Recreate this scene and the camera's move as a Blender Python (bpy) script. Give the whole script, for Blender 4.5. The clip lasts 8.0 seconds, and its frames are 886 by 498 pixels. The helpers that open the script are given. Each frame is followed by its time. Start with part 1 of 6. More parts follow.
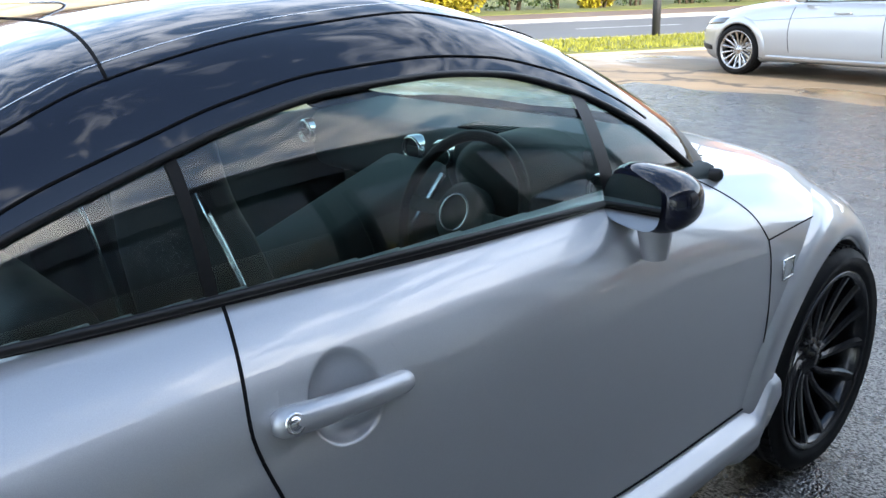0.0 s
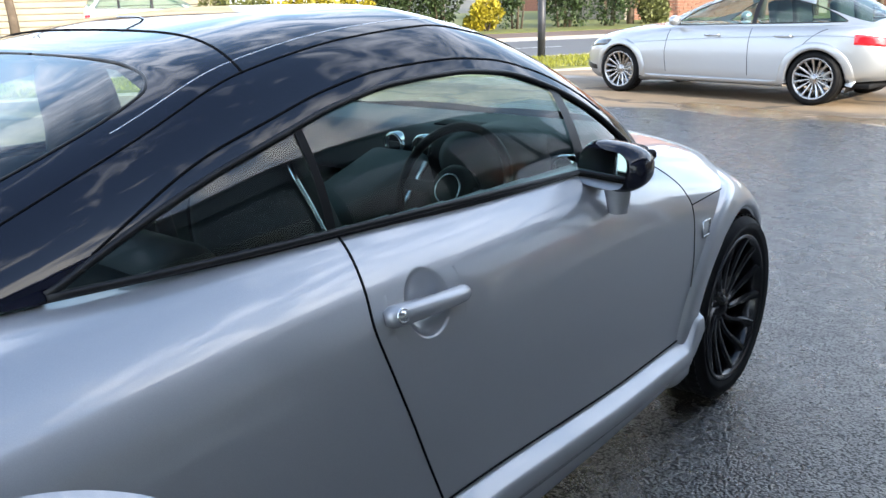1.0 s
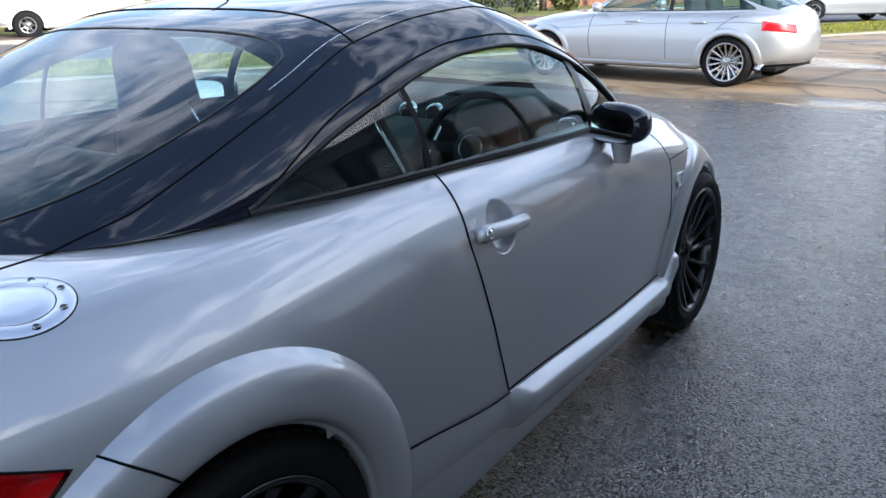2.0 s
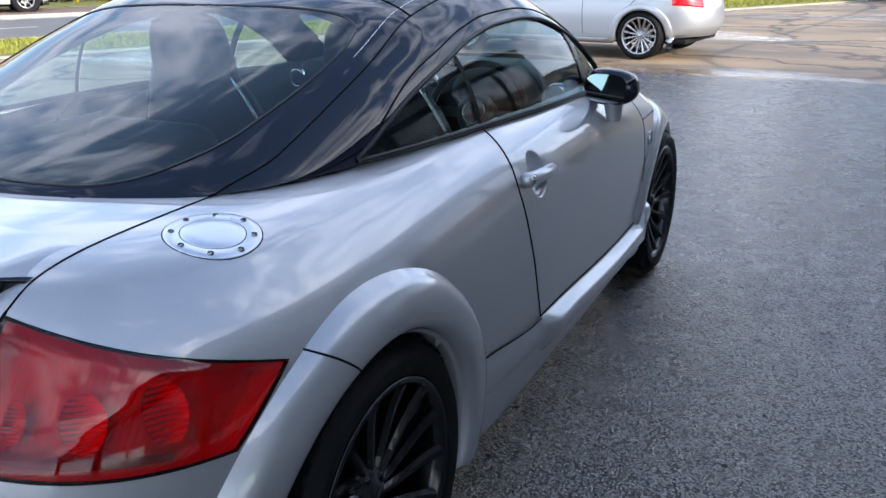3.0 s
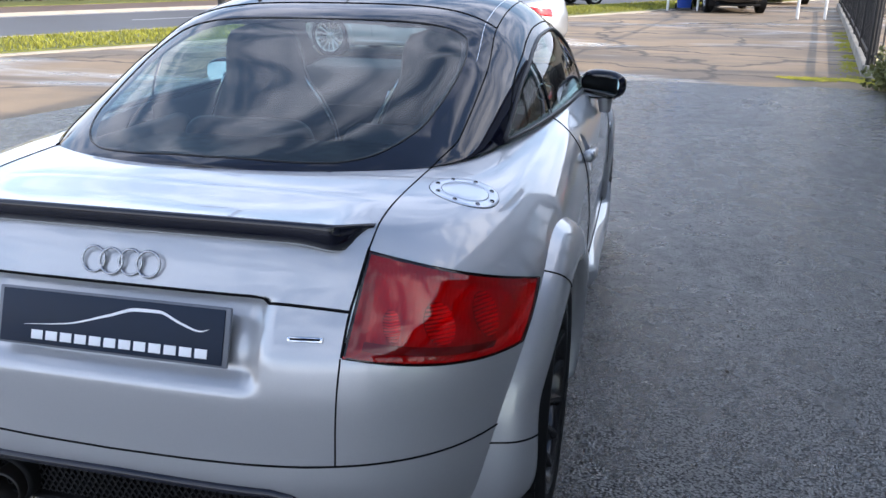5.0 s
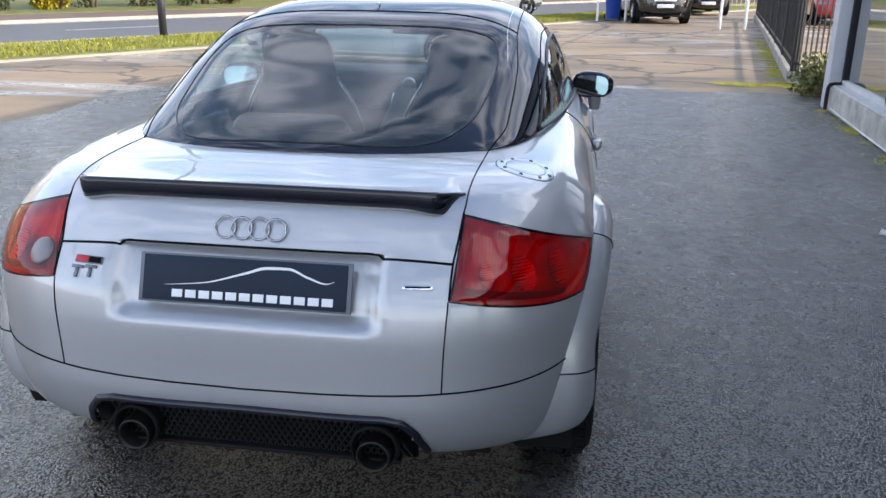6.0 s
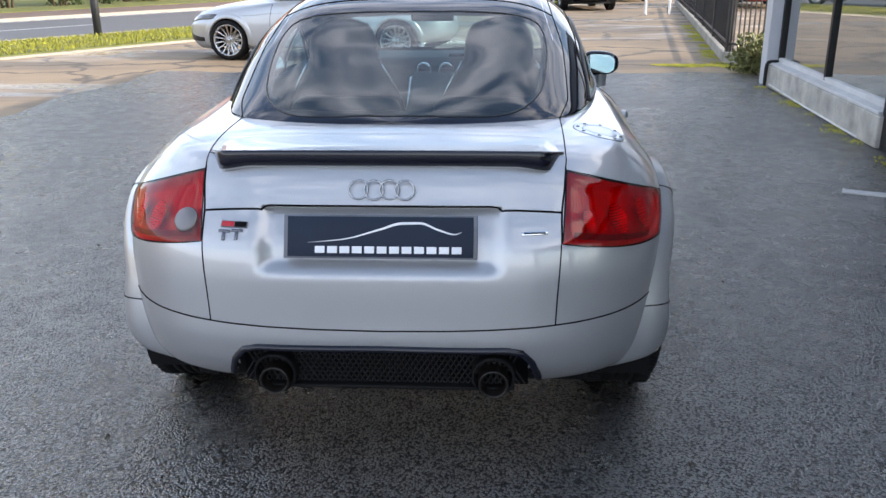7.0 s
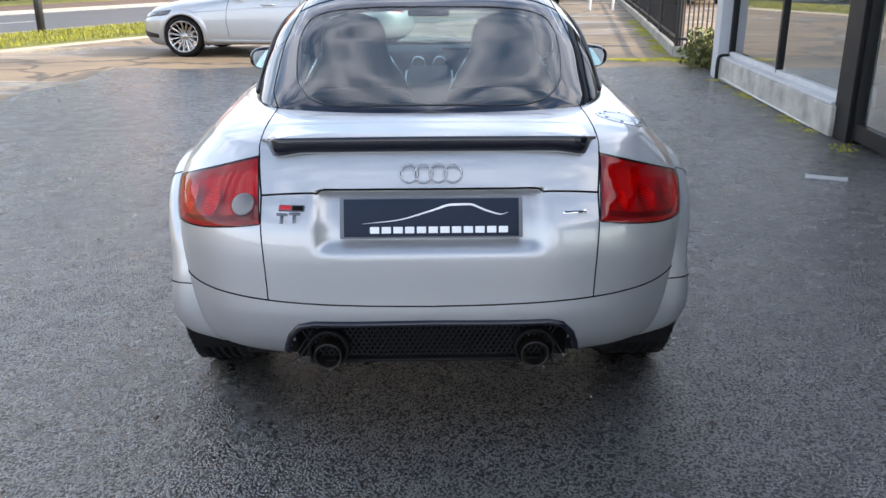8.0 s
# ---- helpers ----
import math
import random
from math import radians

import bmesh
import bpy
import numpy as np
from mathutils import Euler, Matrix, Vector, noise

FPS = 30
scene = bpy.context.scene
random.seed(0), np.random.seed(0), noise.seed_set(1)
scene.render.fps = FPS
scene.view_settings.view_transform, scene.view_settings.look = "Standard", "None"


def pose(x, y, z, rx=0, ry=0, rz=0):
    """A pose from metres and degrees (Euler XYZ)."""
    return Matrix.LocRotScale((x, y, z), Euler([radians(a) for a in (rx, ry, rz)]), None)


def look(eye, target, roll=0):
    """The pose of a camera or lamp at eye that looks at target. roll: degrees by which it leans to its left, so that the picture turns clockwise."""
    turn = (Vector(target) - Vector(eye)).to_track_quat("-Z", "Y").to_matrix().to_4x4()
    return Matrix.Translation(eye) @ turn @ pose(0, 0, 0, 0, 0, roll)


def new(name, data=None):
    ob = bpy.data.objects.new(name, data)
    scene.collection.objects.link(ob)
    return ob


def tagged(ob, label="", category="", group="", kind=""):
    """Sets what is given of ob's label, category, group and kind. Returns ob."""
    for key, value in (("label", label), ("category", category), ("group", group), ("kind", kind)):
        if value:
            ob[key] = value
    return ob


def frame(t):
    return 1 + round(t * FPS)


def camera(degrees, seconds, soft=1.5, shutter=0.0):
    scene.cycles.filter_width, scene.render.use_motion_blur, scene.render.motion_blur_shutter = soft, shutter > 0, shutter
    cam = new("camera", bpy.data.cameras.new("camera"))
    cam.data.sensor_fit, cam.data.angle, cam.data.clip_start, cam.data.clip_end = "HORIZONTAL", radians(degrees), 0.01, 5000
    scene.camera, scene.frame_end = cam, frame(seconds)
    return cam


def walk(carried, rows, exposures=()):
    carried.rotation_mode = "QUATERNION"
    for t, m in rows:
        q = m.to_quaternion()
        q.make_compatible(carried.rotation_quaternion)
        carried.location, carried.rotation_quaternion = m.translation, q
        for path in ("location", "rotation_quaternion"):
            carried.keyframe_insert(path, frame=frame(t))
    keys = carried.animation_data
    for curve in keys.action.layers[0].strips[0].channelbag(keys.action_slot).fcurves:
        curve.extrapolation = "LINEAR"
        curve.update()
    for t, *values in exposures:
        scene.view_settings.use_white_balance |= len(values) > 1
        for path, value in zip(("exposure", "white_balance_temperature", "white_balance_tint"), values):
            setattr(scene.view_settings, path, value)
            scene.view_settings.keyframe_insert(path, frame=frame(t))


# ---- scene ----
cam = camera(56.0, 8.0)
PATH = [
    (0, (1.681, 0.271, 1.35), (0.279, 1.553, 0.727), -1.8),
    (0.5, (1.779, 0.026, 1.364), (0.476, 1.421, 0.769), -1.6),
    (1, (1.785, -0.24, 1.353), (0.568, 1.237, 0.773), -1.4),
    (1.5, (1.782, -0.51, 1.353), (0.649, 1.03, 0.766), -1.0),
    (3, (1.599, -1.227, 1.377), (0.756, 0.46, 0.712), -0.8),
    (3.5, (1.488, -1.401, 1.376), (0.76, 0.332, 0.694), -0.5),
    (4, (1.349, -1.611, 1.405), (0.728, 0.161, 0.717), -0.3),
    (4.5, (1.204, -1.796, 1.423), (0.675, 0.012, 0.751), -0.4),
    (4.7, (1.128, -1.882, 1.429), (0.634, -0.061, 0.765), -0.2),
    (5.8, (0.822, -2.345, 1.439), (0.505, -0.474, 0.807), 0.9),
    (6, (0.754, -2.436, 1.439), (0.472, -0.559, 0.81), 0.6),
    (6.5, (0.515, -2.631, 1.427), (0.323, -0.745, 0.791), -0.1),
    (7, (0.301, -2.811, 1.433), (0.191, -0.922, 0.787), -0.5),
    (7.5, (0.121, -2.973, 1.429), (0.086, -1.083, 0.775), -0.6),
    (8, (0.002, -2.986, 1.439), (0.03, -1.096, 0.784), -0.3),
]
walk(cam, [(t, look(eye, target, roll)) for t, eye, target, roll in PATH],
     [(0.0, 2.80, 6700, 9), (0.5, 2.74, 6700, 9), (1.5, 2.40, 6500, 11), (3.0, 2.24, 6400, 14), (3.5, 2.24, 6400, 18), (4.5, 2.14, 6450, 16), (6.0, 2.15, 6700, 14), (8.0, 2.36, 7050, 13)])

# ---- world, sun, exposure ----
SUN_FROM = Vector((0.92, -0.126, 0.372)).normalized()
world = bpy.data.worlds.new("sky")
scene.world = world
world.use_nodes = True
wn, wl = world.node_tree.nodes, world.node_tree.links
wn.clear()
w_out = wn.new("ShaderNodeOutputWorld")
w_bg = wn.new("ShaderNodeBackground")
w_sky = wn.new("ShaderNodeTexSky")
w_sky.sky_type, w_sky.sun_disc, w_sky.dust_density = "NISHITA", False, 0.25
w_sky.sun_elevation = math.asin(SUN_FROM.z)
w_sky.sun_rotation = math.atan2(SUN_FROM.x, SUN_FROM.y)


def w_node(kind, *values, op=""):
    """A node of the sky with its inputs set or linked in order."""
    n = wn.new(kind)
    if op:
        n.operation = op
    for k, v in enumerate(values):
        if isinstance(v, bpy.types.NodeSocket):
            wl.new(v, n.inputs[k])
        elif v is not None:
            n.inputs[k].default_value = v
    return n


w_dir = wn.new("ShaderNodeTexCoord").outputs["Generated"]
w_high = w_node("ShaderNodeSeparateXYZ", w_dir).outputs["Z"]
# streaky clouds, thick towards the horizon and thinner high up
w_map = w_node("ShaderNodeMapping", w_dir)
w_map.inputs["Rotation"].default_value = (0.0, 0.0, 0.5)
w_map.inputs["Scale"].default_value = (0.9, 1.5, 2.4)
w_no = w_node("ShaderNodeTexNoise", w_map.outputs[0])
w_no.inputs["Scale"].default_value, w_no.inputs["Detail"].default_value = 4.6, 10.0
w_no.inputs["Roughness"].default_value, w_no.inputs["Distortion"].default_value = 0.62, 0.9
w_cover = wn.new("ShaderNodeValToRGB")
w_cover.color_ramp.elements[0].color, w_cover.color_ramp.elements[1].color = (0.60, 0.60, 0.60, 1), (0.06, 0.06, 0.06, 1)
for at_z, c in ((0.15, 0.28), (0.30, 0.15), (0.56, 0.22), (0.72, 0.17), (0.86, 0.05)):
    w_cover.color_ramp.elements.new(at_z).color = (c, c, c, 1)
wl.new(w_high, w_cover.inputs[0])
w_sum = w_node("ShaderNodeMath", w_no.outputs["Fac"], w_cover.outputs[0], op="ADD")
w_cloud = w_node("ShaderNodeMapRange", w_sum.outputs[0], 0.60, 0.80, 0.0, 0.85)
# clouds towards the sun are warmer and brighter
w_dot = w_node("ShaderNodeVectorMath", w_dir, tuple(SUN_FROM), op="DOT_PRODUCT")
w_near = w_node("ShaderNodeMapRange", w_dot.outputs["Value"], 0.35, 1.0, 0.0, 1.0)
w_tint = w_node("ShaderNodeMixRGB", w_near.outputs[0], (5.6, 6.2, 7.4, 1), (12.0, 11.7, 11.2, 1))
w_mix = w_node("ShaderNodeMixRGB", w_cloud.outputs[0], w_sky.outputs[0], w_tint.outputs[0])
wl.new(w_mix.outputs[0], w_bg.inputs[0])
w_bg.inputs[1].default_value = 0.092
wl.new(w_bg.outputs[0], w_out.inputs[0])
sun = new("sun", bpy.data.lights.new("sun", "SUN"))
sun.data.energy, sun.data.angle, sun.data.color = 1.6, radians(0.55), (1.0, 0.93, 0.82)
sun.matrix_world = look(SUN_FROM * 60, (0, 0, 0))


# ---- materials ----
def bsdf(name, color, rough=0.5, metal=0.0, **more):
    """A node material; returns it with its node tree and Principled node."""
    m = bpy.data.materials.new(name)
    m.use_nodes = True
    p = m.node_tree.nodes["Principled BSDF"]
    p.inputs["Base Color"].default_value = (*color, 1)
    p.inputs["Roughness"].default_value, p.inputs["Metallic"].default_value = rough, metal
    for key, value in more.items():
        p.inputs[key.replace("_", " ")].default_value = value
    m.diffuse_color = (*color, 1)
    return m


def noise_of(m, scale, detail=4.0, vector="Object", stretch=(1, 1, 1), rough=0.5):
    nt = m.node_tree
    co, mp, no = nt.nodes.new("ShaderNodeTexCoord"), nt.nodes.new("ShaderNodeMapping"), nt.nodes.new("ShaderNodeTexNoise")
    mp.inputs["Scale"].default_value = stretch
    no.inputs["Scale"].default_value, no.inputs["Detail"].default_value, no.inputs["Roughness"].default_value = scale, detail, rough
    nt.links.new(co.outputs[vector], mp.inputs[0])
    nt.links.new(mp.outputs[0], no.inputs["Vector"])
    return no.outputs["Fac"]


def ramp(m, fac, *stops):
    r = m.node_tree.nodes.new("ShaderNodeValToRGB")
    while len(r.color_ramp.elements) < len(stops):
        r.color_ramp.elements.new(0.5)
    for e, (at, c) in zip(r.color_ramp.elements, stops):
        e.position = at
        e.color = (c, c, c, 1) if isinstance(c, float) else (*c, 1)
    m.node_tree.links.new(fac, r.inputs[0])
    return r.outputs[0]


def mixed(m, fac, a, b, mode="MIX"):
    x = m.node_tree.nodes.new("ShaderNodeMixRGB")
    x.blend_type = mode
    for k, v in enumerate((fac, a, b)):
        if isinstance(v, (int, float)):
            x.inputs[k].default_value = v if k == 0 else (v, v, v, 1)
        elif isinstance(v, tuple):
            x.inputs[k].default_value = (*v, 1)
        else:
            m.node_tree.links.new(v, x.inputs[k])
    return x.outputs[0]


def put(m, socket, value):
    m.node_tree.links.new(value, m.node_tree.nodes["Principled BSDF"].inputs[socket])


def bump(m, height, strength=0.3, distance=0.01):
    b = m.node_tree.nodes.new("ShaderNodeBump")
    b.inputs["Strength"].default_value, b.inputs["Distance"].default_value = strength, distance
    m.node_tree.links.new(height, b.inputs["Height"])
    put(m, "Normal", b.outputs[0])


def surface(name, color, rough=0.6, metal=0.0, scale=6.0, spread=0.25, relief=0.0, fine=60.0, **more):
    """A plain surface with variation at two scales and, with relief, fine bump."""
    m = bsdf(name, color, rough, metal, **more)
    a, b = noise_of(m, scale), noise_of(m, fine, 2.0)
    lo, hi = tuple(c * (1 - spread) for c in color), tuple(min(1, c * (1 + spread)) for c in color)
    big = mixed(m, ramp(m, a, (0.3, 0.0), (0.7, 1.0)), lo, hi)
    put(m, "Base Color", mixed(m, 0.25, big, mixed(m, b, lo, hi), "MIX"))
    put(m, "Roughness", mixed(m, a, max(0.02, rough * 0.8), min(1.0, rough * 1.2)))
    if relief:
        bump(m, mixed(m, 0.5, a, b), relief, 0.004)
    return m


SILVER = bsdf("silver_paint", (0.47, 0.485, 0.51), 0.38, 0.58, Coat_Weight=1.0, Coat_Roughness=0.015, Coat_IOR=1.66)
_f = noise_of(SILVER, 900.0, 1.0)
put(SILVER, "Base Color", mixed(SILVER, _f, (0.35, 0.36, 0.375), (0.45, 0.46, 0.475)))
_g = noise_of(SILVER, 3.0, 5.0)
put(SILVER, "Coat Roughness", mixed(SILVER, _g, 0.005, 0.022))
BLACK_PAINT = bsdf("black_paint", (0.005, 0.006, 0.014), 0.25, 0.0, Specular_IOR_Level=0.0, Coat_Weight=1.0, Coat_Roughness=0.02)
put(BLACK_PAINT, "Coat Roughness", mixed(BLACK_PAINT, noise_of(BLACK_PAINT, 4.0, 5.0), 0.01, 0.06))
BLACK_TRIM = surface("black_trim", (0.009, 0.009, 0.010), 0.4, scale=8.0, spread=0.2, Specular_IOR_Level=0.35)
RUBBER = surface("rubber", (0.004, 0.004, 0.0045), 0.7, scale=20.0, relief=0.2, Specular_IOR_Level=0.25)
GAP = bsdf("shut_gap", (0.004, 0.004, 0.005), 0.8, Specular_IOR_Level=0.1)
DARK_CHROME = bsdf("dark_chrome", (0.15, 0.155, 0.17), 0.12, 1.0)
RING_CHROME = bsdf("ring_chrome", (0.36, 0.37, 0.39), 0.08, 1.0)
RIM_BLACK = surface("satin_black_alloy", (0.004, 0.004, 0.005), 0.16, scale=10.0, Specular_IOR_Level=0.5)
ALLOY = surface("machined_alloy", (0.48, 0.475, 0.47), 0.28, 1.0, scale=10.0)
CHROME = bsdf("chrome", (0.78, 0.79, 0.8), 0.08, 1.0)
FILLER = bsdf("satin_alloy", (0.62, 0.66, 0.72), 0.34, 0.8)
BRIGHT = bsdf("brushed_alloy", (0.72, 0.74, 0.77), 0.22, 1.0)
RED_LENS = bsdf("red_lens", (0.50, 0.006, 0.012), 0.1, 0.0, Coat_Weight=1.0, Coat_Roughness=0.02)
RED_DEEP = bsdf("red_lens_facets", (0.45, 0.03, 0.04), 0.3, 0.0, Coat_Weight=0.5)
_w = RED_DEEP.node_tree.nodes.new("ShaderNodeTexWave")
_w.inputs["Scale"].default_value, _w.inputs["Distortion"].default_value = 12.0, 3.0
put(RED_DEEP, "Base Color", mixed(RED_DEEP, noise_of(RED_DEEP, 14.0, 3.0), (0.34, 0.02, 0.03), (0.56, 0.05, 0.06)))
bump(RED_DEEP, _w.outputs["Fac"], 0.25, 0.004)
CLEAR_LENS = bsdf("clear_lens", (0.15, 0.14, 0.14), 0.35, 0.3, Coat_Weight=0.6)
BOWL = bsdf("lamp_bowl", (0.50, 0.13, 0.13), 0.22, 0.6)
# lighter red than the bowl: glints of the ribs put into colour
RIB = bsdf("lamp_rib", (0.85, 0.20, 0.18), 0.18, 0.25)
LAMP_BAND = bsdf("dark_red_band", (0.10, 0.006, 0.008), 0.3, 0.0)
PLATE_BLUE = surface("plate_blue", (0.008, 0.016, 0.034), 0.5, scale=12.0, spread=0.15, Specular_IOR_Level=0.25)
PLATE_GREY = surface("plate_grey", (0.12, 0.13, 0.15), 0.35, scale=12.0)
PLATE_WHITE = bsdf("plate_white", (0.75, 0.76, 0.78), 0.4)
BADGE_RED = bsdf("badge_red", (0.45, 0.01, 0.02), 0.3)
EXHAUST = surface("sooty_steel", (0.012, 0.010, 0.009), 0.4, 0.4, scale=20.0, spread=0.4)
MIRROR = bsdf("mirror_silver", (0.6, 0.62, 0.63), 0.02, 1.0)
REPEATER = bsdf("repeater_lens", (0.5, 0.5, 0.5), 0.15, 0.2, Coat_Weight=1.0)
CABIN = surface("cabin_plastic", (0.034, 0.046, 0.048), 0.7, scale=5.0, Specular_IOR_Level=0.3)
LEATHER = surface("black_leather", (0.011, 0.011, 0.0125), 0.6, scale=9.0, Specular_IOR_Level=0.3)


def glass(name, tint, strength, power=5.0):
    """Thin tinted car glass: mirror-like gloss over a see-through tint."""
    m = bpy.data.materials.new(name)
    m.use_nodes = True
    nt = m.node_tree
    nt.nodes.clear()
    out, mix = nt.nodes.new("ShaderNodeOutputMaterial"), nt.nodes.new("ShaderNodeMixShader")
    tr, gl, lw = nt.nodes.new("ShaderNodeBsdfTransparent"), nt.nodes.new("ShaderNodeBsdfGlossy"), nt.nodes.new("ShaderNodeLayerWeight")
    tr.inputs[0].default_value = (*tint, 1)
    gl.inputs["Roughness"].default_value = 0.01
    lw.inputs["Blend"].default_value = 0.5
    po, ma = nt.nodes.new("ShaderNodeMath"), nt.nodes.new("ShaderNodeMath")
    po.operation, ma.operation = "POWER", "MULTIPLY_ADD"
    po.inputs[1].default_value = power
    ma.inputs[1].default_value, ma.inputs[2].default_value = 0.9, strength
    nt.links.new(lw.outputs["Facing"], po.inputs[0])
    nt.links.new(po.outputs[0], ma.inputs[0])
    nt.links.new(ma.outputs[0], mix.inputs[0])
    nt.links.new(tr.outputs[0], mix.inputs[1])
    nt.links.new(gl.outputs[0], mix.inputs[2])
    nt.links.new(mix.outputs[0], out.inputs[0])
    m.diffuse_color = (*tint, 0.4)
    return m


CAR_GLASS = glass("car_glass", (0.66, 0.80, 0.77), 0.065)
REAR_GLASS = glass("rear_glass", (0.60, 0.74, 0.78), 0.085)
RED_GLASS = glass("red_lens_cover", (0.86, 0.012, 0.034), 0.05)
SHOP_GLASS = glass("shop_glass", (0.80, 0.86, 0.85), 0.05, 1.5)


# ---- building blocks ----
def curve(points):
    """A smooth function through (x, y) points, never overshooting."""
    xs, ys = np.array([p[0] for p in points], float), np.array([p[1] for p in points], float)
    h, d = np.diff(xs), np.diff(ys) / np.diff(xs)
    s = np.zeros(len(xs))
    for i in range(1, len(xs) - 1):
        if d[i - 1] * d[i] > 0:
            a, b = 2 * h[i] + h[i - 1], h[i] + 2 * h[i - 1]
            s[i] = (a + b) / (a / d[i - 1] + b / d[i])
    s[0], s[-1] = d[0], d[-1]

    def f(x):
        x = min(max(x, xs[0]), xs[-1])
        i = min(int(np.searchsorted(xs, x, "right")) - 1, len(xs) - 2)
        t = (x - xs[i]) / h[i]
        return float((1 + 2 * t) * (1 - t) ** 2 * ys[i] + t * (1 - t) ** 2 * h[i] * s[i]
                     + t * t * (3 - 2 * t) * ys[i + 1] + t * t * (t - 1) * h[i] * s[i + 1])
    return f


def smooth(a, b, x):
    t = min(max((x - a) / (b - a), 0.0), 1.0)
    return t * t * (3 - 2 * t)


def mesh_of(name, verts, faces, material, smoothed=True):
    me = bpy.data.meshes.new(name)
    me.from_pydata([tuple(v) for v in verts], [], faces)
    me.materials.append(material)
    if smoothed:
        me.polygons.foreach_set("use_smooth", [True] * len(me.polygons))
    me.update()
    return me


def part(name, bm, material, parent=None, label="", smoothed=True):
    """Links a bmesh, or a mesh, as one object under a thing or a part."""
    if isinstance(bm, bmesh.types.BMesh):
        me = bpy.data.meshes.new(name)
        bm.to_mesh(me)
        bm.free()
        me.materials.append(material)
        if smoothed:
            me.polygons.foreach_set("use_smooth", [True] * len(me.polygons))
    else:
        me = bm
    ob = new(name, me)
    if parent is not None:
        ob.parent = parent
    return tagged(ob, label)


def thing(name, at, label, category, group="", turn=0.0, kind=""):
    ob = new(name)
    ob.matrix_world = pose(*at, 0, 0, turn)
    return tagged(ob, label, category, group, kind)


def box(bm, size, at=(0, 0, 0), turn=(0, 0, 0), bevel=0.0, segments=2):
    """A bevelled block added to bm."""
    geo = bmesh.ops.create_cube(bm, size=1.0)
    vs = geo["verts"]
    bmesh.ops.scale(bm, vec=size, verts=vs)
    if bevel:
        es = list({e for v in vs for e in v.link_edges})
        r = bmesh.ops.bevel(bm, geom=es, offset=bevel, segments=segments, affect="EDGES", profile=0.5)
        vs = list({v for f in r["faces"] for v in f.verts} | {v for v in vs if v.is_valid})
    bmesh.ops.transform(bm, matrix=pose(*at, *turn), verts=vs)
    return vs


def block(size, at=(0, 0, 0), turn=(0, 0, 0), bevel=0.0, segments=2):
    bm = bmesh.new()
    box(bm, size, at, turn, bevel, segments)
    return bm


def lathe(profile, steps=48, axis="x"):
    """A bmesh turned about an axis from (radius, offset along the axis) points."""
    bm = bmesh.new()
    rings = []
    for k in range(steps):
        a = 2 * math.pi * k / steps
        c, s = math.cos(a), math.sin(a)
        if axis == "x":
            rings.append([bm.verts.new((o, r * c, r * s)) for r, o in profile])
        elif axis == "y":
            rings.append([bm.verts.new((r * c, o, r * s)) for r, o in profile])
        else:
            rings.append([bm.verts.new((r * c, r * s, o)) for r, o in profile])
    for k in range(steps):
        a, b = rings[k], rings[(k + 1) % steps]
        for i in range(len(profile) - 1):
            bm.faces.new((a[i], b[i], b[i + 1], a[i + 1]))
    bmesh.ops.remove_doubles(bm, verts=bm.verts, dist=1e-5)
    bmesh.ops.recalc_face_normals(bm, faces=bm.faces)
    return bm


def tube(path, radius, sides=6, closed=False, flat=1.0):
    """A bmesh pipe along points; radius may be a function of 0..1."""
    pts = [Vector(p) for p in path]
    n = len(pts)
    bm, rings = bmesh.new(), []
    up = Vector((0.31, 0.17, 0.93)).normalized()
    for i, p in enumerate(pts):
        a = pts[i - 1] if i or closed else p
        b = pts[(i + 1) % n] if i < n - 1 or closed else p
        d = (b - a).normalized()
        s = d.cross(up)
        if s.length < 0.05:
            s = d.cross(Vector((1, 0, 0)))
        s.normalize()
        u = s.cross(d)
        r = radius(i / max(1, n - 1)) if callable(radius) else radius
        rings.append([bm.verts.new(p + (s * math.cos(2 * math.pi * k / sides) + u * flat * math.sin(2 * math.pi * k / sides)) * r) for k in range(sides)])
    for i in range(n if closed else n - 1):
        a, b = rings[i], rings[(i + 1) % n]
        for k in range(sides):
            bm.faces.new((a[k], a[(k + 1) % sides], b[(k + 1) % sides], b[k]))
    if not closed:
        bm.faces.new(rings[0][::-1])
        bm.faces.new(rings[-1])
    bmesh.ops.recalc_face_normals(bm, faces=bm.faces)
    return bm


def grid_mesh(name, rows, material, flip=False):
    """A smooth mesh from rows of points."""
    n = len(rows[0])
    verts = [p for r in rows for p in r]
    faces = []
    for i in range(len(rows) - 1):
        for j in range(n - 1):
            q = (i * n + j, i * n + j + 1, (i + 1) * n + j + 1, (i + 1) * n + j)
            faces.append(q[::-1] if flip else q)
    return mesh_of(name, verts, faces, material)


def prism(outline, depth, bevel=0.0):
    """A slab from an outline of (x, z) points, depth along y."""
    bm = bmesh.new()
    vs = [bm.verts.new((x, 0, z)) for x, z in outline]
    f = bm.faces.new(vs)
    r = bmesh.ops.extrude_face_region(bm, geom=[f])
    bmesh.ops.translate(bm, vec=(0, depth, 0), verts=[v for v in r["geom"] if isinstance(v, bmesh.types.BMVert)])
    bmesh.ops.recalc_face_normals(bm, faces=bm.faces)
    if bevel:
        bmesh.ops.bevel(bm, geom=list(bm.edges), offset=bevel, segments=1, affect="EDGES")
    return bm


